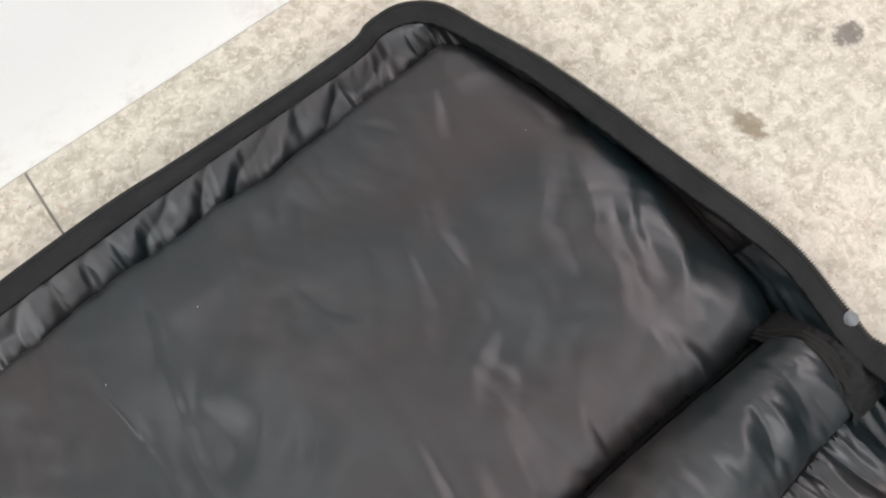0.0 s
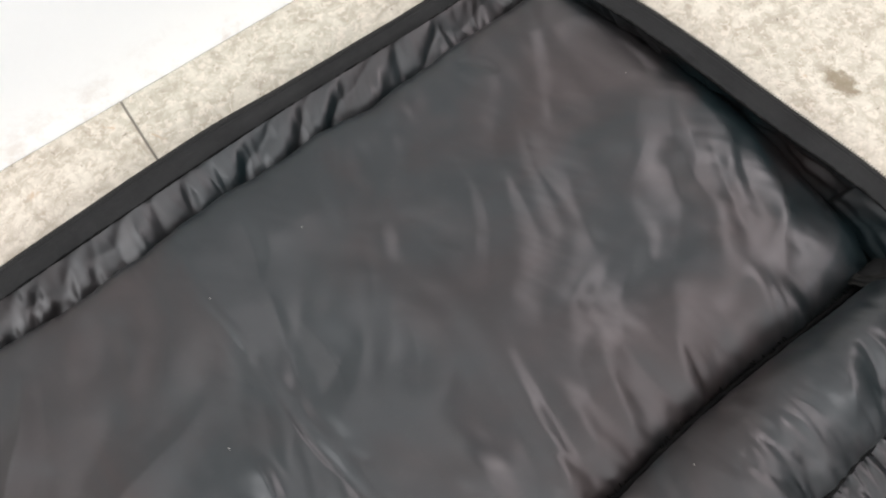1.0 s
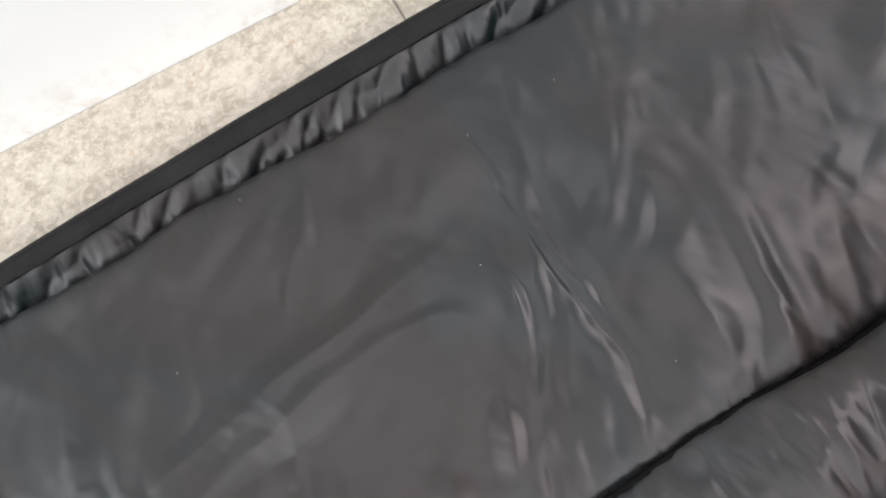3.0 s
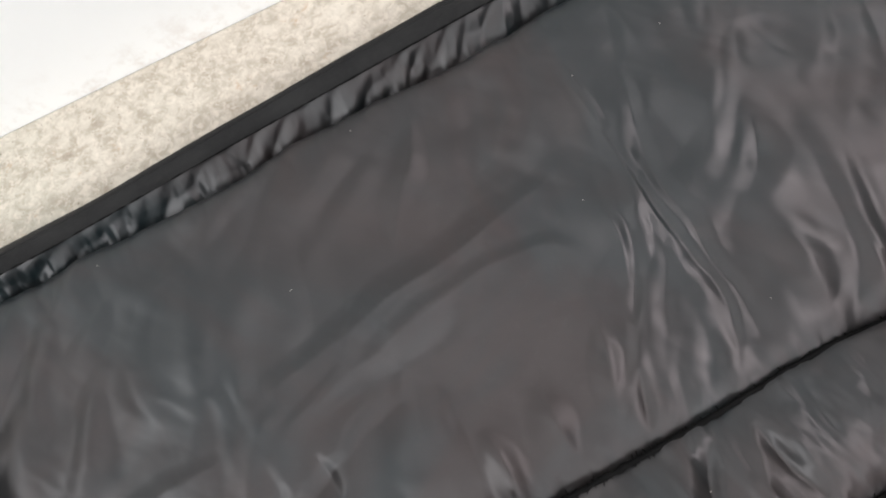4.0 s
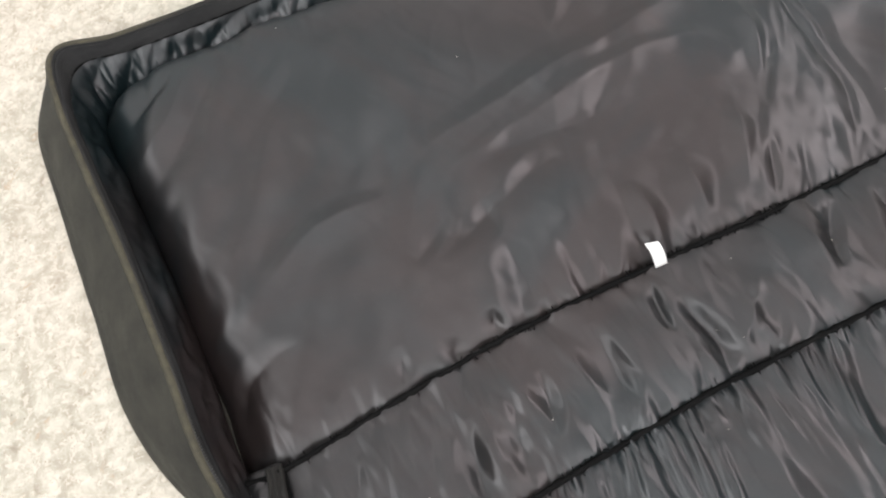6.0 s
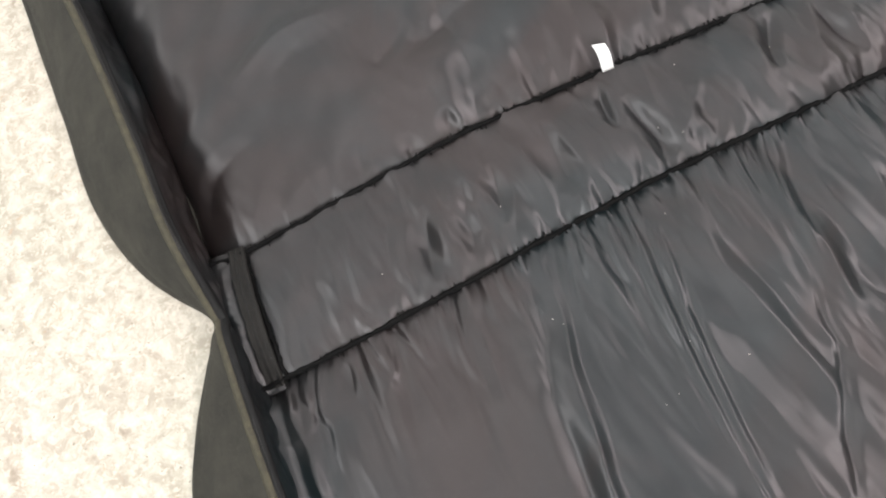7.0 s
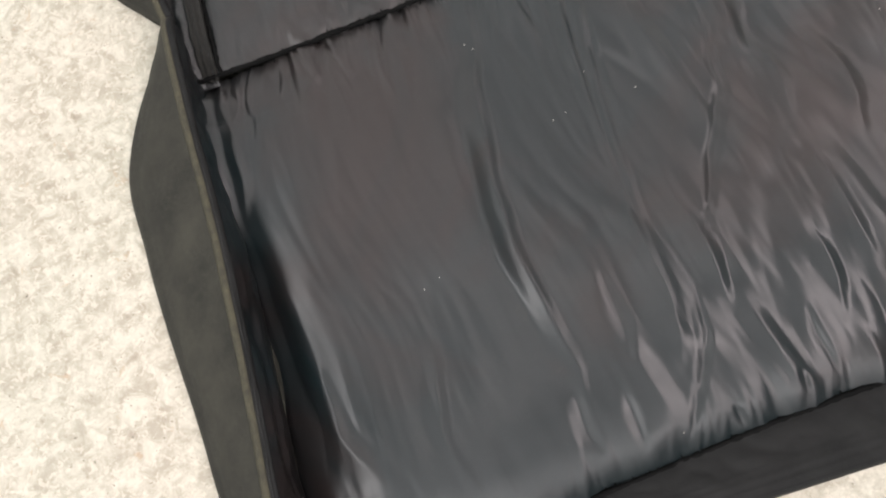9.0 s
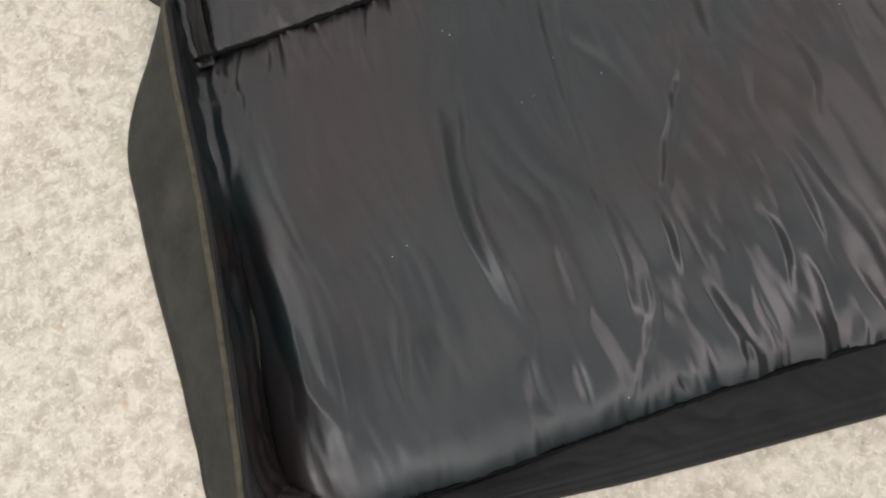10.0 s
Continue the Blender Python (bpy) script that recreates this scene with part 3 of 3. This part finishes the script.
fold(PA, [(0.629, 0.284), (0.664, 0.264), (0.701, 0.252)], 0.0152, 0.0012)
fold(PA, [(0.696, 0.257), (0.715, 0.235), (0.725, 0.204)], 0.0196, 0.0012)
fold(PA, [(0.118, 0.082), (0.135, 0.092), (0.150, 0.104)], 0.0100, -0.0024)
fold(PA, [(0.132, 0.078), (0.146, 0.086), (0.160, 0.100)], 0.0090, -0.0020)
fold(PA, [(0.150, 0.080), (0.166, 0.092), (0.188, 0.102)], 0.0130, -0.0034)
fold(PA, [(0.178, 0.096), (0.204, 0.106), (0.236, 0.114)], 0.0160, -0.0032)
fold(PA, [(0.124, 0.034), (0.119, 0.026), (0.117, 0.017)], 0.0120, -0.0034)
fold(PA, [(0.152, 0.038), (0.150, 0.030), (0.148, 0.021)], 0.0100, -0.0040)
fold(PA, [(0.492, 0.166), (0.480, 0.146), (0.462, 0.126)], 0.0260, -0.0036)
fold(PA, [(0.524, 0.224), (0.529, 0.197), (0.546, 0.172)], 0.0200, -0.0022)
fold(PA, [(0.616, 0.276), (0.624, 0.266), (0.632, 0.254)], 0.0080, -0.0020)
fold(PB, [(0.094, -0.083), (0.090, -0.109), (0.096, -0.127)], 0.0105, -0.0017)
fold(PB, [(-0.008, -0.095), (-0.003, -0.125), (-0.003, -0.160), (-0.007, -0.188)], 0.0090, 0.0028)
fold(PB, [(0.000, -0.094), (0.010, -0.118), (0.010, -0.138)], 0.0060, -0.0022)
fold(PB, [(0.035, -0.087), (0.031, -0.109)], 0.0045, -0.0022)
fold(PB, [(0.080, -0.091), (0.080, -0.103), (0.083, -0.112)], 0.0060, 0.0015)
fold(PB, [(0.101, -0.091), (0.100, -0.115), (0.104, -0.134)], 0.0060, 0.0015)
fold(PB, [(0.112, -0.093), (0.114, -0.117), (0.112, -0.140), (0.111, -0.149)], 0.0075, 0.0015)
fold(PB, [(-0.004, -0.087), (-0.004, -0.098), (-0.007, -0.105)], 0.0045, 0.0022)
fold(PB, [(0.005, -0.089), (0.006, -0.101), (0.004, -0.113), (-0.002, -0.119)], 0.0060, 0.0028)
fold(PB, [(0.339, -0.358), (0.339, -0.371), (0.340, -0.382)], 0.0090, -0.0022)
fold(PS, [(0.381, -0.005), (0.387, -0.030), (0.402, -0.050)], 0.0135, 0.0028)
fold(PS, [(0.397, 0.014), (0.402, -0.016), (0.411, -0.037)], 0.0150, -0.0055)
fold(PS, [(0.397, 0.024), (0.390, -0.003), (0.382, -0.030)], 0.0135, 0.0028)
fold(PS, [(0.372, 0.019), (0.360, -0.005), (0.354, -0.025)], 0.0105, -0.0058)
fold(PS, [(0.346, 0.012), (0.345, -0.012), (0.345, -0.028)], 0.0135, 0.0028)
fold(PS, [(0.518, 0.020), (0.513, -0.005), (0.507, -0.027)], 0.0135, -0.0060)
fold(PS, [(0.532, 0.019), (0.528, -0.009), (0.527, -0.024)], 0.0135, 0.0022)
fold(PS, [(0.664, 0.012), (0.660, -0.007), (0.650, -0.024)], 0.0130, -0.0045)
fold(PS, [(0.670, 0.008), (0.669, -0.012), (0.668, -0.026)], 0.0120, 0.0028)
fold(PS, [(0.647, 0.011), (0.640, -0.005), (0.632, -0.020)], 0.0150, 0.0028)


def cloth_part(cloth, name, label):
    P = np.stack([cloth.X, cloth.Y, cloth.Z], -1)
    d = np.cross(np.gradient(P, axis=0)[1, 1], np.gradient(P, axis=1)[1, 1])[2]
    return part(name, grid_mesh(name, P, flip=bool(d < 0)), LINING, bag, label)


cloth_part(PA, "lining_panel", "black satin lining panel, creased and padded")
cloth_part(PB, "lining_panel", "black satin lining panel with long gathered folds")
cloth_part(PS, "spine_band", "narrow padded satin strip between two gathered seams")


# Rims: left neck, up the left side, along the back, down the right side to the right neck.
ZIP_A = [(-0.0255, -0.041, 0.025), (-0.033, 0.02, 0.045), (-0.036, 0.08, 0.050), (-0.043, 0.16, 0.052), (-0.051, 0.22, 0.052),
         (-0.058, 0.28, 0.050), (-0.054, 0.322, 0.046), (-0.010, 0.319, 0.042), (0.07, 0.319, 0.040), (0.2, 0.324, 0.040), (0.33, 0.329, 0.040),
         (0.45, 0.331, 0.040), (0.53, 0.326, 0.040), (0.64, 0.321, 0.040), (0.667, 0.326, 0.040), (0.690, 0.323, 0.040), (0.709, 0.306, 0.040),
         (0.718, 0.274, 0.040), (0.732, 0.217, 0.040), (0.742, 0.133, 0.040), (0.749, 0.056, 0.040), (0.743, 0.012, 0.039), (0.739, -0.018, 0.034)]
LIP_A = [(-0.022, -0.036, 0.024), (-0.0305, 0.02, 0.040), (-0.0335, 0.08, 0.045), (-0.0405, 0.16, 0.047), (-0.0485, 0.22, 0.047),
         (-0.054, 0.278, 0.045), (-0.043, 0.310, 0.039), (-0.004, 0.309, 0.036), (0.07, 0.308, 0.036), (0.2, 0.312, 0.036), (0.33, 0.315, 0.036),
         (0.45, 0.317, 0.036), (0.53, 0.316, 0.036), (0.64, 0.312, 0.036), (0.668, 0.316, 0.036), (0.686, 0.311, 0.037), (0.698, 0.297, 0.038),
         (0.707, 0.270, 0.038), (0.719, 0.214, 0.038), (0.728, 0.13, 0.038), (0.737, 0.056, 0.038), (0.731, 0.015, 0.037), (0.727, -0.010, 0.034)]
BASE_A = [(-0.018, -0.030), (-0.0265, 0.02), (-0.029, 0.08), (-0.036, 0.16), (-0.044, 0.22), (-0.050, 0.27), (-0.038, 0.294), (-0.004, 0.293),
          (0.07, 0.291), (0.2, 0.291), (0.33, 0.290), (0.45, 0.292), (0.53, 0.290), (0.64, 0.286), (0.676, 0.287), (0.694, 0.283), (0.708, 0.270),
          (0.719, 0.245), (0.731, 0.19), (0.738, 0.13), (0.735, 0.06), (0.727, 0.02), (0.722, 0.0)]
FOOT_A = [(-0.024, -0.034), (-0.067, 0.013), (-0.089, 0.075), (-0.093, 0.15), (-0.098, 0.23), (-0.098, 0.30), (-0.068, 0.330), (-0.010, 0.321),
          (0.07, 0.320), (0.2, 0.325), (0.33, 0.330), (0.45, 0.332), (0.53, 0.327), (0.64, 0.322), (0.668, 0.327), (0.692, 0.325), (0.711, 0.307),
          (0.720, 0.275), (0.734, 0.218), (0.744, 0.134), (0.751, 0.056), (0.745, 0.012), (0.740, -0.012)]
# The second half: left neck, down the left side, along the front, up the right side.
ZIP_B = [(-0.0255, -0.035, 0.025), (-0.0245, -0.055, 0.034), (-0.021, -0.126, 0.043), (-0.018, -0.19, 0.044), (-0.018, -0.25, 0.044), (-0.019, -0.30, 0.043),
         (-0.021, -0.35, 0.042), (-0.022, -0.385, 0.040), (-0.008, -0.412, 0.036), (0.04, -0.417, 0.031), (0.133, -0.418, 0.029), (0.2, -0.420, 0.029),
         (0.33, -0.419, 0.029), (0.5, -0.418, 0.029), (0.65, -0.416, 0.030), (0.72, -0.405, 0.034), (0.745, -0.35, 0.04), (0.75, -0.2, 0.043), (0.748, -0.06, 0.043), (0.741, -0.006, 0.035)]
LIP_B = [(-0.022, -0.040, 0.024), (-0.0215, -0.056, 0.032), (-0.0185, -0.126, 0.039), (-0.0155, -0.19, 0.040), (-0.0155, -0.25, 0.040), (-0.0165, -0.30, 0.039),
         (-0.018, -0.348, 0.038), (-0.014, -0.378, 0.035), (0.004, -0.401, 0.028), (0.04, -0.406, 0.022), (0.133, -0.400, 0.018), (0.2, -0.3915, 0.017),
         (0.33, -0.384, 0.017), (0.5, -0.385, 0.018), (0.65, -0.39, 0.02), (0.708, -0.38, 0.026), (0.728, -0.335, 0.034), (0.732, -0.2, 0.038), (0.73, -0.06, 0.038), (0.728, -0.014, 0.034)]
BASE_B = [(-0.018, -0.046), (-0.0195, -0.060), (-0.0165, -0.126), (-0.0135, -0.19), (-0.0135, -0.25), (-0.0145, -0.30), (-0.014, -0.345), (-0.008, -0.372),
          (0.016, -0.386), (0.045, -0.397), (0.133, -0.396), (0.2, -0.387), (0.33, -0.380), (0.5, -0.380), (0.65, -0.384), (0.70, -0.372), (0.725, -0.33), (0.735, -0.2), (0.735, -0.06), (0.728, -0.02)]
FOOT_B = [(-0.0245, -0.036), (-0.043, -0.050), (-0.077, -0.120), (-0.077, -0.181), (-0.073, -0.232), (-0.066, -0.291), (-0.061, -0.34), (-0.056, -0.38),
          (-0.028, -0.412), (0.03, -0.4125), (0.133, -0.413), (0.2, -0.4145), (0.33, -0.4135), (0.5, -0.413), (0.65, -0.412), (0.725, -0.408), (0.748, -0.35), (0.752, -0.2), (0.75, -0.06), (0.744, -0.016)]


def loft(a, b, m, arch, lift=0.0):
    """Places between two sister curves, with a bulge out of the straight line."""
    v = np.linspace(0, 1, m)[None, :, None]
    P = a[:, None] * (1 - v) + b[:, None] * v
    d = np.gradient(a, axis=0)
    nor = np.cross(d, b - a)
    nor /= np.linalg.norm(nor, axis=1, keepdims=True) + 1e-9
    nor[nor[:, 2] < 0] *= -1
    return P + (arch * np.sin(np.pi * v)) * nor[:, None], nor


def rim(zips, lips, bases, feet, low, seed, flip):
    n = 2600
    z, l = matched(zips, n), matched(lips, n)
    b = np.c_[matched(bases, n), np.full(n, low)]
    f = np.c_[matched(feet, n), np.full(n, 0.0015)]
    s = np.r_[0, np.cumsum(np.linalg.norm(np.diff(z, axis=0), axis=1))]
    z[:, 2] += 0.0009 * rough(s / 0.05, 0 * s, seed)
    # lining of the side wall, gathered along both edges
    P, nor = loft(l, b, 26, 0.003)
    S, V = np.meshgrid(s, np.linspace(0, 1, 26), indexing="ij")
    lean = V * (0.5 + 0.9 * rough(S / 0.07, 0 * S + 0.5, seed + 10))
    puff = 0.0062 * creased(rough(S / 0.036 + lean, 0.3 + V * 0.5, seed + 1), 0.02) + 0.0022 * creased(rough(S / 0.017 + 1.3 * lean, 0.3 + V * 0.9, seed + 2), 0.03) * np.clip(0.4 + 1.6 * rough(S / 0.09, 0 * S + 0.5, seed + 12), 0, 1.3)
    puff = puff - 0.0007 * creased(rough(S / 0.008 + lean, 0.6 + V * 1.4, seed + 3), 0.05)
    room = np.clip(np.linalg.norm((l - b)[:, :2], axis=1) / 0.014 - 0.1, 0.1, 1)[:, None]
    streak = 0.003 * creased(rough(S / 0.06, 0.4 + V * 2.6, seed + 7), 0.05) + 0.0015 * rough(S / 0.02, V * 4, seed + 8)
    puff = 1.8 * puff * room + streak * (1.12 - room)
    P = P + (puff * np.sin(np.pi * V) ** 0.6)[..., None] * nor[:, None]
    part("side_lining", grid_mesh("side_lining", P, flip=flip), LINING, bag, "gathered satin lining of the low side wall")
    edge = l + np.array([0, 0, 0.0004])
    part("lip_seam", tube_mesh("lip_seam", edge[::2], 0.0008 * (1 + 0.4 * rough(s[::2] / 0.005, 0 * s[::2] + 0.5, seed + 11)), 6), PIPING, bag, "thin black stitched seam under the lip")
    # matte lip between the lining and the zip
    P, nor = loft(z, l, 24, 0.0020)
    S, V = np.meshgrid(s, np.linspace(0, 1, 24), indexing="ij")
    wide = np.clip(np.linalg.norm(z - l, axis=1) / 0.014, 0, 2.2)[:, None]
    crease = 0.0024 * creased(rough(S / 0.022 + 0.8 * V, V * 1.5, seed + 4), 0.05) * np.clip((V - 0.3) * 3, 0, 1) * np.clip(wide - 0.7, 0, 1.4)
    ridge = 0.0004 * np.tanh((0.42 - V) / 0.03) + 0.0004 * np.cos(V * np.pi * 14) * (V < 0.4)
    P = P + ((0.0005 * rough(S / 0.03, V * 2, seed + 9) + crease) * np.sin(np.pi * V) + ridge * np.minimum(wide, 1))[..., None] * nor[:, None]
    part("lip", grid_mesh("lip", P, 0.0012, flip=flip), LIP, bag, "matte black cloth lip beside the zip")
    # outer wall that leans out to the floor
    P, nor = loft(f, z, 24, 0.004)
    S, V = np.meshgrid(s, np.linspace(0, 1, 24), indexing="ij")
    sag = 0.0022 * rough(S / 0.045 + V, V * 1.7, seed + 5) + 0.0008 * rough(S / 0.018, V * 4, seed + 6)
    welt = 0.0016 * np.exp(-(((V - 0.10) / 0.05) ** 2))
    P = P + (sag * np.sin(np.pi * V) + welt)[..., None] * nor[:, None]
    part("outer_wall", grid_mesh("outer_wall", P, 0.0015, flip=flip), SHELL, bag, "dusty grey-black woven outer wall")
    # zip: tape and coil
    c = even(z, int(s[-1] / 0.00175))
    d = np.gradient(c, axis=0)
    d /= np.linalg.norm(d, axis=1, keepdims=True)
    out = np.cross(d, (0, 0, 1.0)) * (-1 if flip else 1)
    out /= np.linalg.norm(out, axis=1, keepdims=True)
    up = np.cross(out, d) * (-1 if flip else 1)
    up[up[:, 2] < 0] *= -1
    turned = np.clip((0.02 - c[:, :1]) / 0.03, 0, 1) * (np.abs(d[:, 1:2]) > 0.5)
    shift = 0.0014 * turned + np.where(c[:, :1] > 0.6, -0.0014 * np.abs(d[:, 1:2]), 0.0008) * (1 - turned)
    zipper = part("zip", boxes_mesh("coil", c + up * 0.0004 + out * shift, d, out, up, (0.0010, 0.0026, 0.0014)), COIL, bag, "black zip coil of many fine teeth")
    inward = np.gradient(z, axis=0) @ np.array([[0, -1, 0], [1, 0, 0], [0, 0, 0]])
    inward /= np.linalg.norm(inward, axis=1, keepdims=True) * (-1 if flip else 1)
    worn = 0.0008 + 0.0030 * np.clip((0.16 - z[:, :1]) / 0.14, 0, 1)
    tape = np.stack([z - inward * worn, z - inward * worn * 0.4, z + inward * 0.001], 1)
    tape[..., 2] += np.array([-0.0005, 0.0012, 0.0004])
    part("zip_tape", grid_mesh("zip_tape", tape, 0.0006, flip=flip), TAPE, zipper, "dusty olive zip tape")
    return z


rim(ZIP_A, LIP_A, BASE_A, FOOT_A, 0.008, 120, False)
rim(ZIP_B, LIP_B, BASE_B, FOOT_B, 0.0018, 140, True)


def seam_cord(points, z0, z1, seed):
    c = even(points, 700)
    s = np.r_[0, np.cumsum(np.linalg.norm(np.diff(c, axis=0), axis=1))]
    z = z0 + (z1 - z0) * np.clip((c[:, 0] - 0.4) / 0.3, 0, 1) + 0.0008 * rough(s / 0.012, 0 * s, seed)
    c[:, 1] += 0.0006 * rough(s / 0.006, 0 * s, seed + 1)
    r = 0.0017 * (1 + 0.35 * rough(s / 0.004, 0 * s, seed + 2))
    cord = part("seam_binding", tube_mesh("seam_binding", np.c_[c, z], r), PIPING, bag, "thin black gathered seam binding")
    # short pinched folds of the cloth that stand out across the seam
    rnd = np.random.RandomState(seed)
    at = rnd.choice(len(c), 380)
    d = np.gradient(c, axis=0)
    d /= np.linalg.norm(d, axis=1, keepdims=True)
    lean = rnd.normal(0, 0.35, len(at))
    side = np.stack([-d[at, 1] + lean * d[at, 0], d[at, 0] + lean * d[at, 1], 0 * lean], 1)
    side /= np.linalg.norm(side, axis=1, keepdims=True)
    up = np.tile((0, 0, 1.0), (len(at), 1))
    length = 0.0016 + 0.003 * rnd.rand(len(at)) ** 2
    mid = np.c_[c[at], z[at] + 0.0002] + side * (rnd.choice([-1, 1], len(at)) * length * 0.5)[:, None]
    pinch = boxes_mesh("pinch", mid, side * length[:, None] / 0.004, np.cross(up, side), up, (0.004, 0.0007, 0.0009))
    tagged(part("pinch", pinch, PIPING, cord), kind="stuff")
    return cord


seam_cord(SEAM_A, 0.0178, 0.008, 3)
seam_cord(SEAM_B, 0.0178, 0.018, 6)
seam_cord([(0.012, -0.402), (0.06, -0.4035), (0.12, -0.399), (0.19, -0.3935), (0.26, -0.3865), (0.36, -0.3825), (0.52, -0.385), (0.70, -0.386)], 0.0172, 0.0172, 13)


def end_strap(points, width, seed):
    """Ribbed webbing that binds an end of the narrow strip."""
    n, m = 120, 15
    c = even(points, n)
    d = np.gradient(c, axis=0)
    d /= np.linalg.norm(d, axis=1, keepdims=True)
    side = np.cross(d, (0, 0, 1.0))
    side /= np.linalg.norm(side, axis=1, keepdims=True)
    up = np.cross(side, d)
    u, w = np.meshgrid(np.linspace(0, 1, n), np.linspace(-1, 1, m), indexing="ij")
    rise = 0.0011 * np.sqrt(1 - 0.95 * w * w) + 0.0008 * np.cos(w * np.pi * 2.5) + 0.0006 * rough(u * 11, w * 1.5, seed) + 0.0003 * rough(u * 40, w * 3, seed + 1)
    sway = width * 0.5 * w + 0.0008 * rough(u * 6, 0 * u + 0.5, seed + 2)
    P = c[:, None] + side[:, None] * sway[..., None] + up[:, None] * rise[..., None]
    part("end_strap", grid_mesh("end_strap", P, 0.0014, flip=True), STRAP, bag, "dark ribbed webbing across the end of the strip")


end_strap([(-0.0062, 0.004, 0.0175), (-0.0064, -0.012, 0.0235), (-0.0070, -0.035, 0.0262), (-0.0078, -0.060, 0.0250), (-0.0088, -0.086, 0.0165)], 0.0110, 5)
end_strap([(0.709, 0.029, 0.012), (0.710, 0.024, 0.020), (0.715, 0.016, 0.035), (0.716, 0.007, 0.041), (0.7145, -0.007, 0.038), (0.7135, -0.018, 0.031), (0.712, -0.033, 0.018)], 0.0085, 8)


def neck_cloth(xs, ys, low, lift, crush, seed, material):
    """Crumpled cloth between the strip's end and the zips."""
    u, v = np.meshgrid(np.linspace(0, 1, 60), np.linspace(0, 1, 140), indexing="ij")
    X, Y = xs[0] + (xs[1] - xs[0]) * u, ys[0] + (ys[1] - ys[0]) * v
    ribs = 0.0022 * np.cos((u * 1.9 + 0.12 * rough(v * 5, 0 * v + 0.5, seed + 3)) * 2 * np.pi)
    creases = 0.0030 * creased(rough(u * 2 + v, v * 8, seed), 0.08) + 0.0012 * creased(rough(u * 4, v * 17, seed + 1), 0.08)
    Z = low + (lift[0] + (lift[1] - lift[0]) * u) * np.sin(np.pi * v) ** 0.6 + crush * (ribs * np.sin(np.pi * v) ** 0.5 + creases)
    part("neck_cloth", grid_mesh("neck_cloth", np.stack([X, Y, Z], -1), 0.001, flip=xs[1] < xs[0]), material, bag, "crumpled black lining at the hinge end")


def end_seam(x, lift, bow, seed):
    """The stitched edge at an end of the narrow strip."""
    y = np.linspace(seam_y(SEAM_B, x), seam_y(SEAM_A, x), 90)
    u = np.linspace(0, 1, 90)
    path = np.c_[x + bow * np.sin(np.pi * u) + 0.0009 * rough(u * 14, 0 * u + 0.5, seed), y, 0.0175 + lift * np.sin(np.pi * u) ** 0.8]
    part("end_seam", tube_mesh("end_seam", path, 0.0015 * (1 + 0.4 * rough(u * 30, 0 * u + 0.5, seed + 1))), PIPING, bag, "black stitched edge of the strip")


end_seam(-0.0015, 0.005, 0.0, 4)
end_seam(0.7085, 0.0185, 0.004, 9)
neck_cloth((-0.004, -0.029), (-0.089, 0.006), 0.014, (0.010, 0.0115), 0.55, 33, LINING)
neck_cloth((0.708, 0.7405), (-0.040, 0.030), 0.010, (0.026, 0.0255), 0.9, 36, LIP)


def bottom_panel():
    """The bag's flat underside, on the floor."""
    for zips, feet in ((ZIP_A, FOOT_A), (ZIP_B, FOOT_B)):
        edge = matched(feet, 120)
        mid = np.c_[edge[:, 0].clip(-0.012, 0.715), np.full(120, -0.04)]
        v = np.linspace(0, 1, 8)[None, :, None]
        P = edge[:, None] * (1 - v) + mid[:, None] * v
        P = np.concatenate([P, np.full(P.shape[:2] + (1,), 0.0015)], -1)
        part("bottom_panel", grid_mesh("bottom_panel", P, 0.001, flip=zips is ZIP_B), SHELL, bag, "black woven underside of the bag")


bottom_panel()


def care_tag():
    """Small blank white tag that stands out of the seam."""
    u, v = np.meshgrid(np.linspace(0, 1, 6), np.linspace(0, 1, 10), indexing="ij")
    X = 0.2535 + 0.0080 * u - 0.003 * v
    Y = 0.0210 + 0.0145 * v - 0.002 * u * v
    Z = 0.0215 + 0.0125 * v + 0.003 * np.sin(np.pi * v)
    part("care_tag", grid_mesh("care_tag", np.stack([X, Y, Z], -1), 0.0006), TAG, bag, "small blank white satin tag")


care_tag()


def zip_pull():
    """Grey metal end of the zip."""
    bm = bmesh.new()
    bmesh.ops.create_cone(bm, cap_ends=True, segments=8, radius1=0.0047, radius2=0.0038, depth=0.0036)
    bmesh.ops.bevel(bm, geom=bm.edges, offset=0.0006, segments=2, affect="EDGES")
    me = bpy.data.meshes.new("zip_pull")
    bm.to_mesh(me)
    bm.free()
    ob = part("zip_pull", me, PULL, bag, "small pale grey metal zip end")
    ob.matrix_world = pose(0.7400, 0.005, 0.041, 22, -16, 42)


zip_pull()


def lint():
    """Pale fibres lying on the lining."""
    rnd = np.random.RandomState(12)
    centres, along = [], []
    for cloth, count in ((PA, 8), (PB, 24), (PS, 8)):
        for _ in range(count):
            i, j = rnd.randint(20, cloth.X.shape[0] - 20), rnd.randint(8, cloth.X.shape[1] - 8)
            if rnd.rand() < 0.5 and cloth.X[i, j] > 0.45:
                continue
            a = rnd.rand() * np.pi
            centres.append((cloth.X[i, j], cloth.Y[i, j], cloth.Z[i, j] + 0.0006))
            along.append((np.cos(a), np.sin(a), 0))
    centres, along = np.array(centres), np.array(along)
    up = np.tile((0, 0, 1.0), (len(along), 1))
    ob = part("lint", boxes_mesh("lint", centres, along, np.cross(up, along), up, (0.0009, 0.00035, 0.0004)), LINT, None, "pale lint fibres on the black lining")
    tagged(ob, category="lint", kind="stuff")


lint()
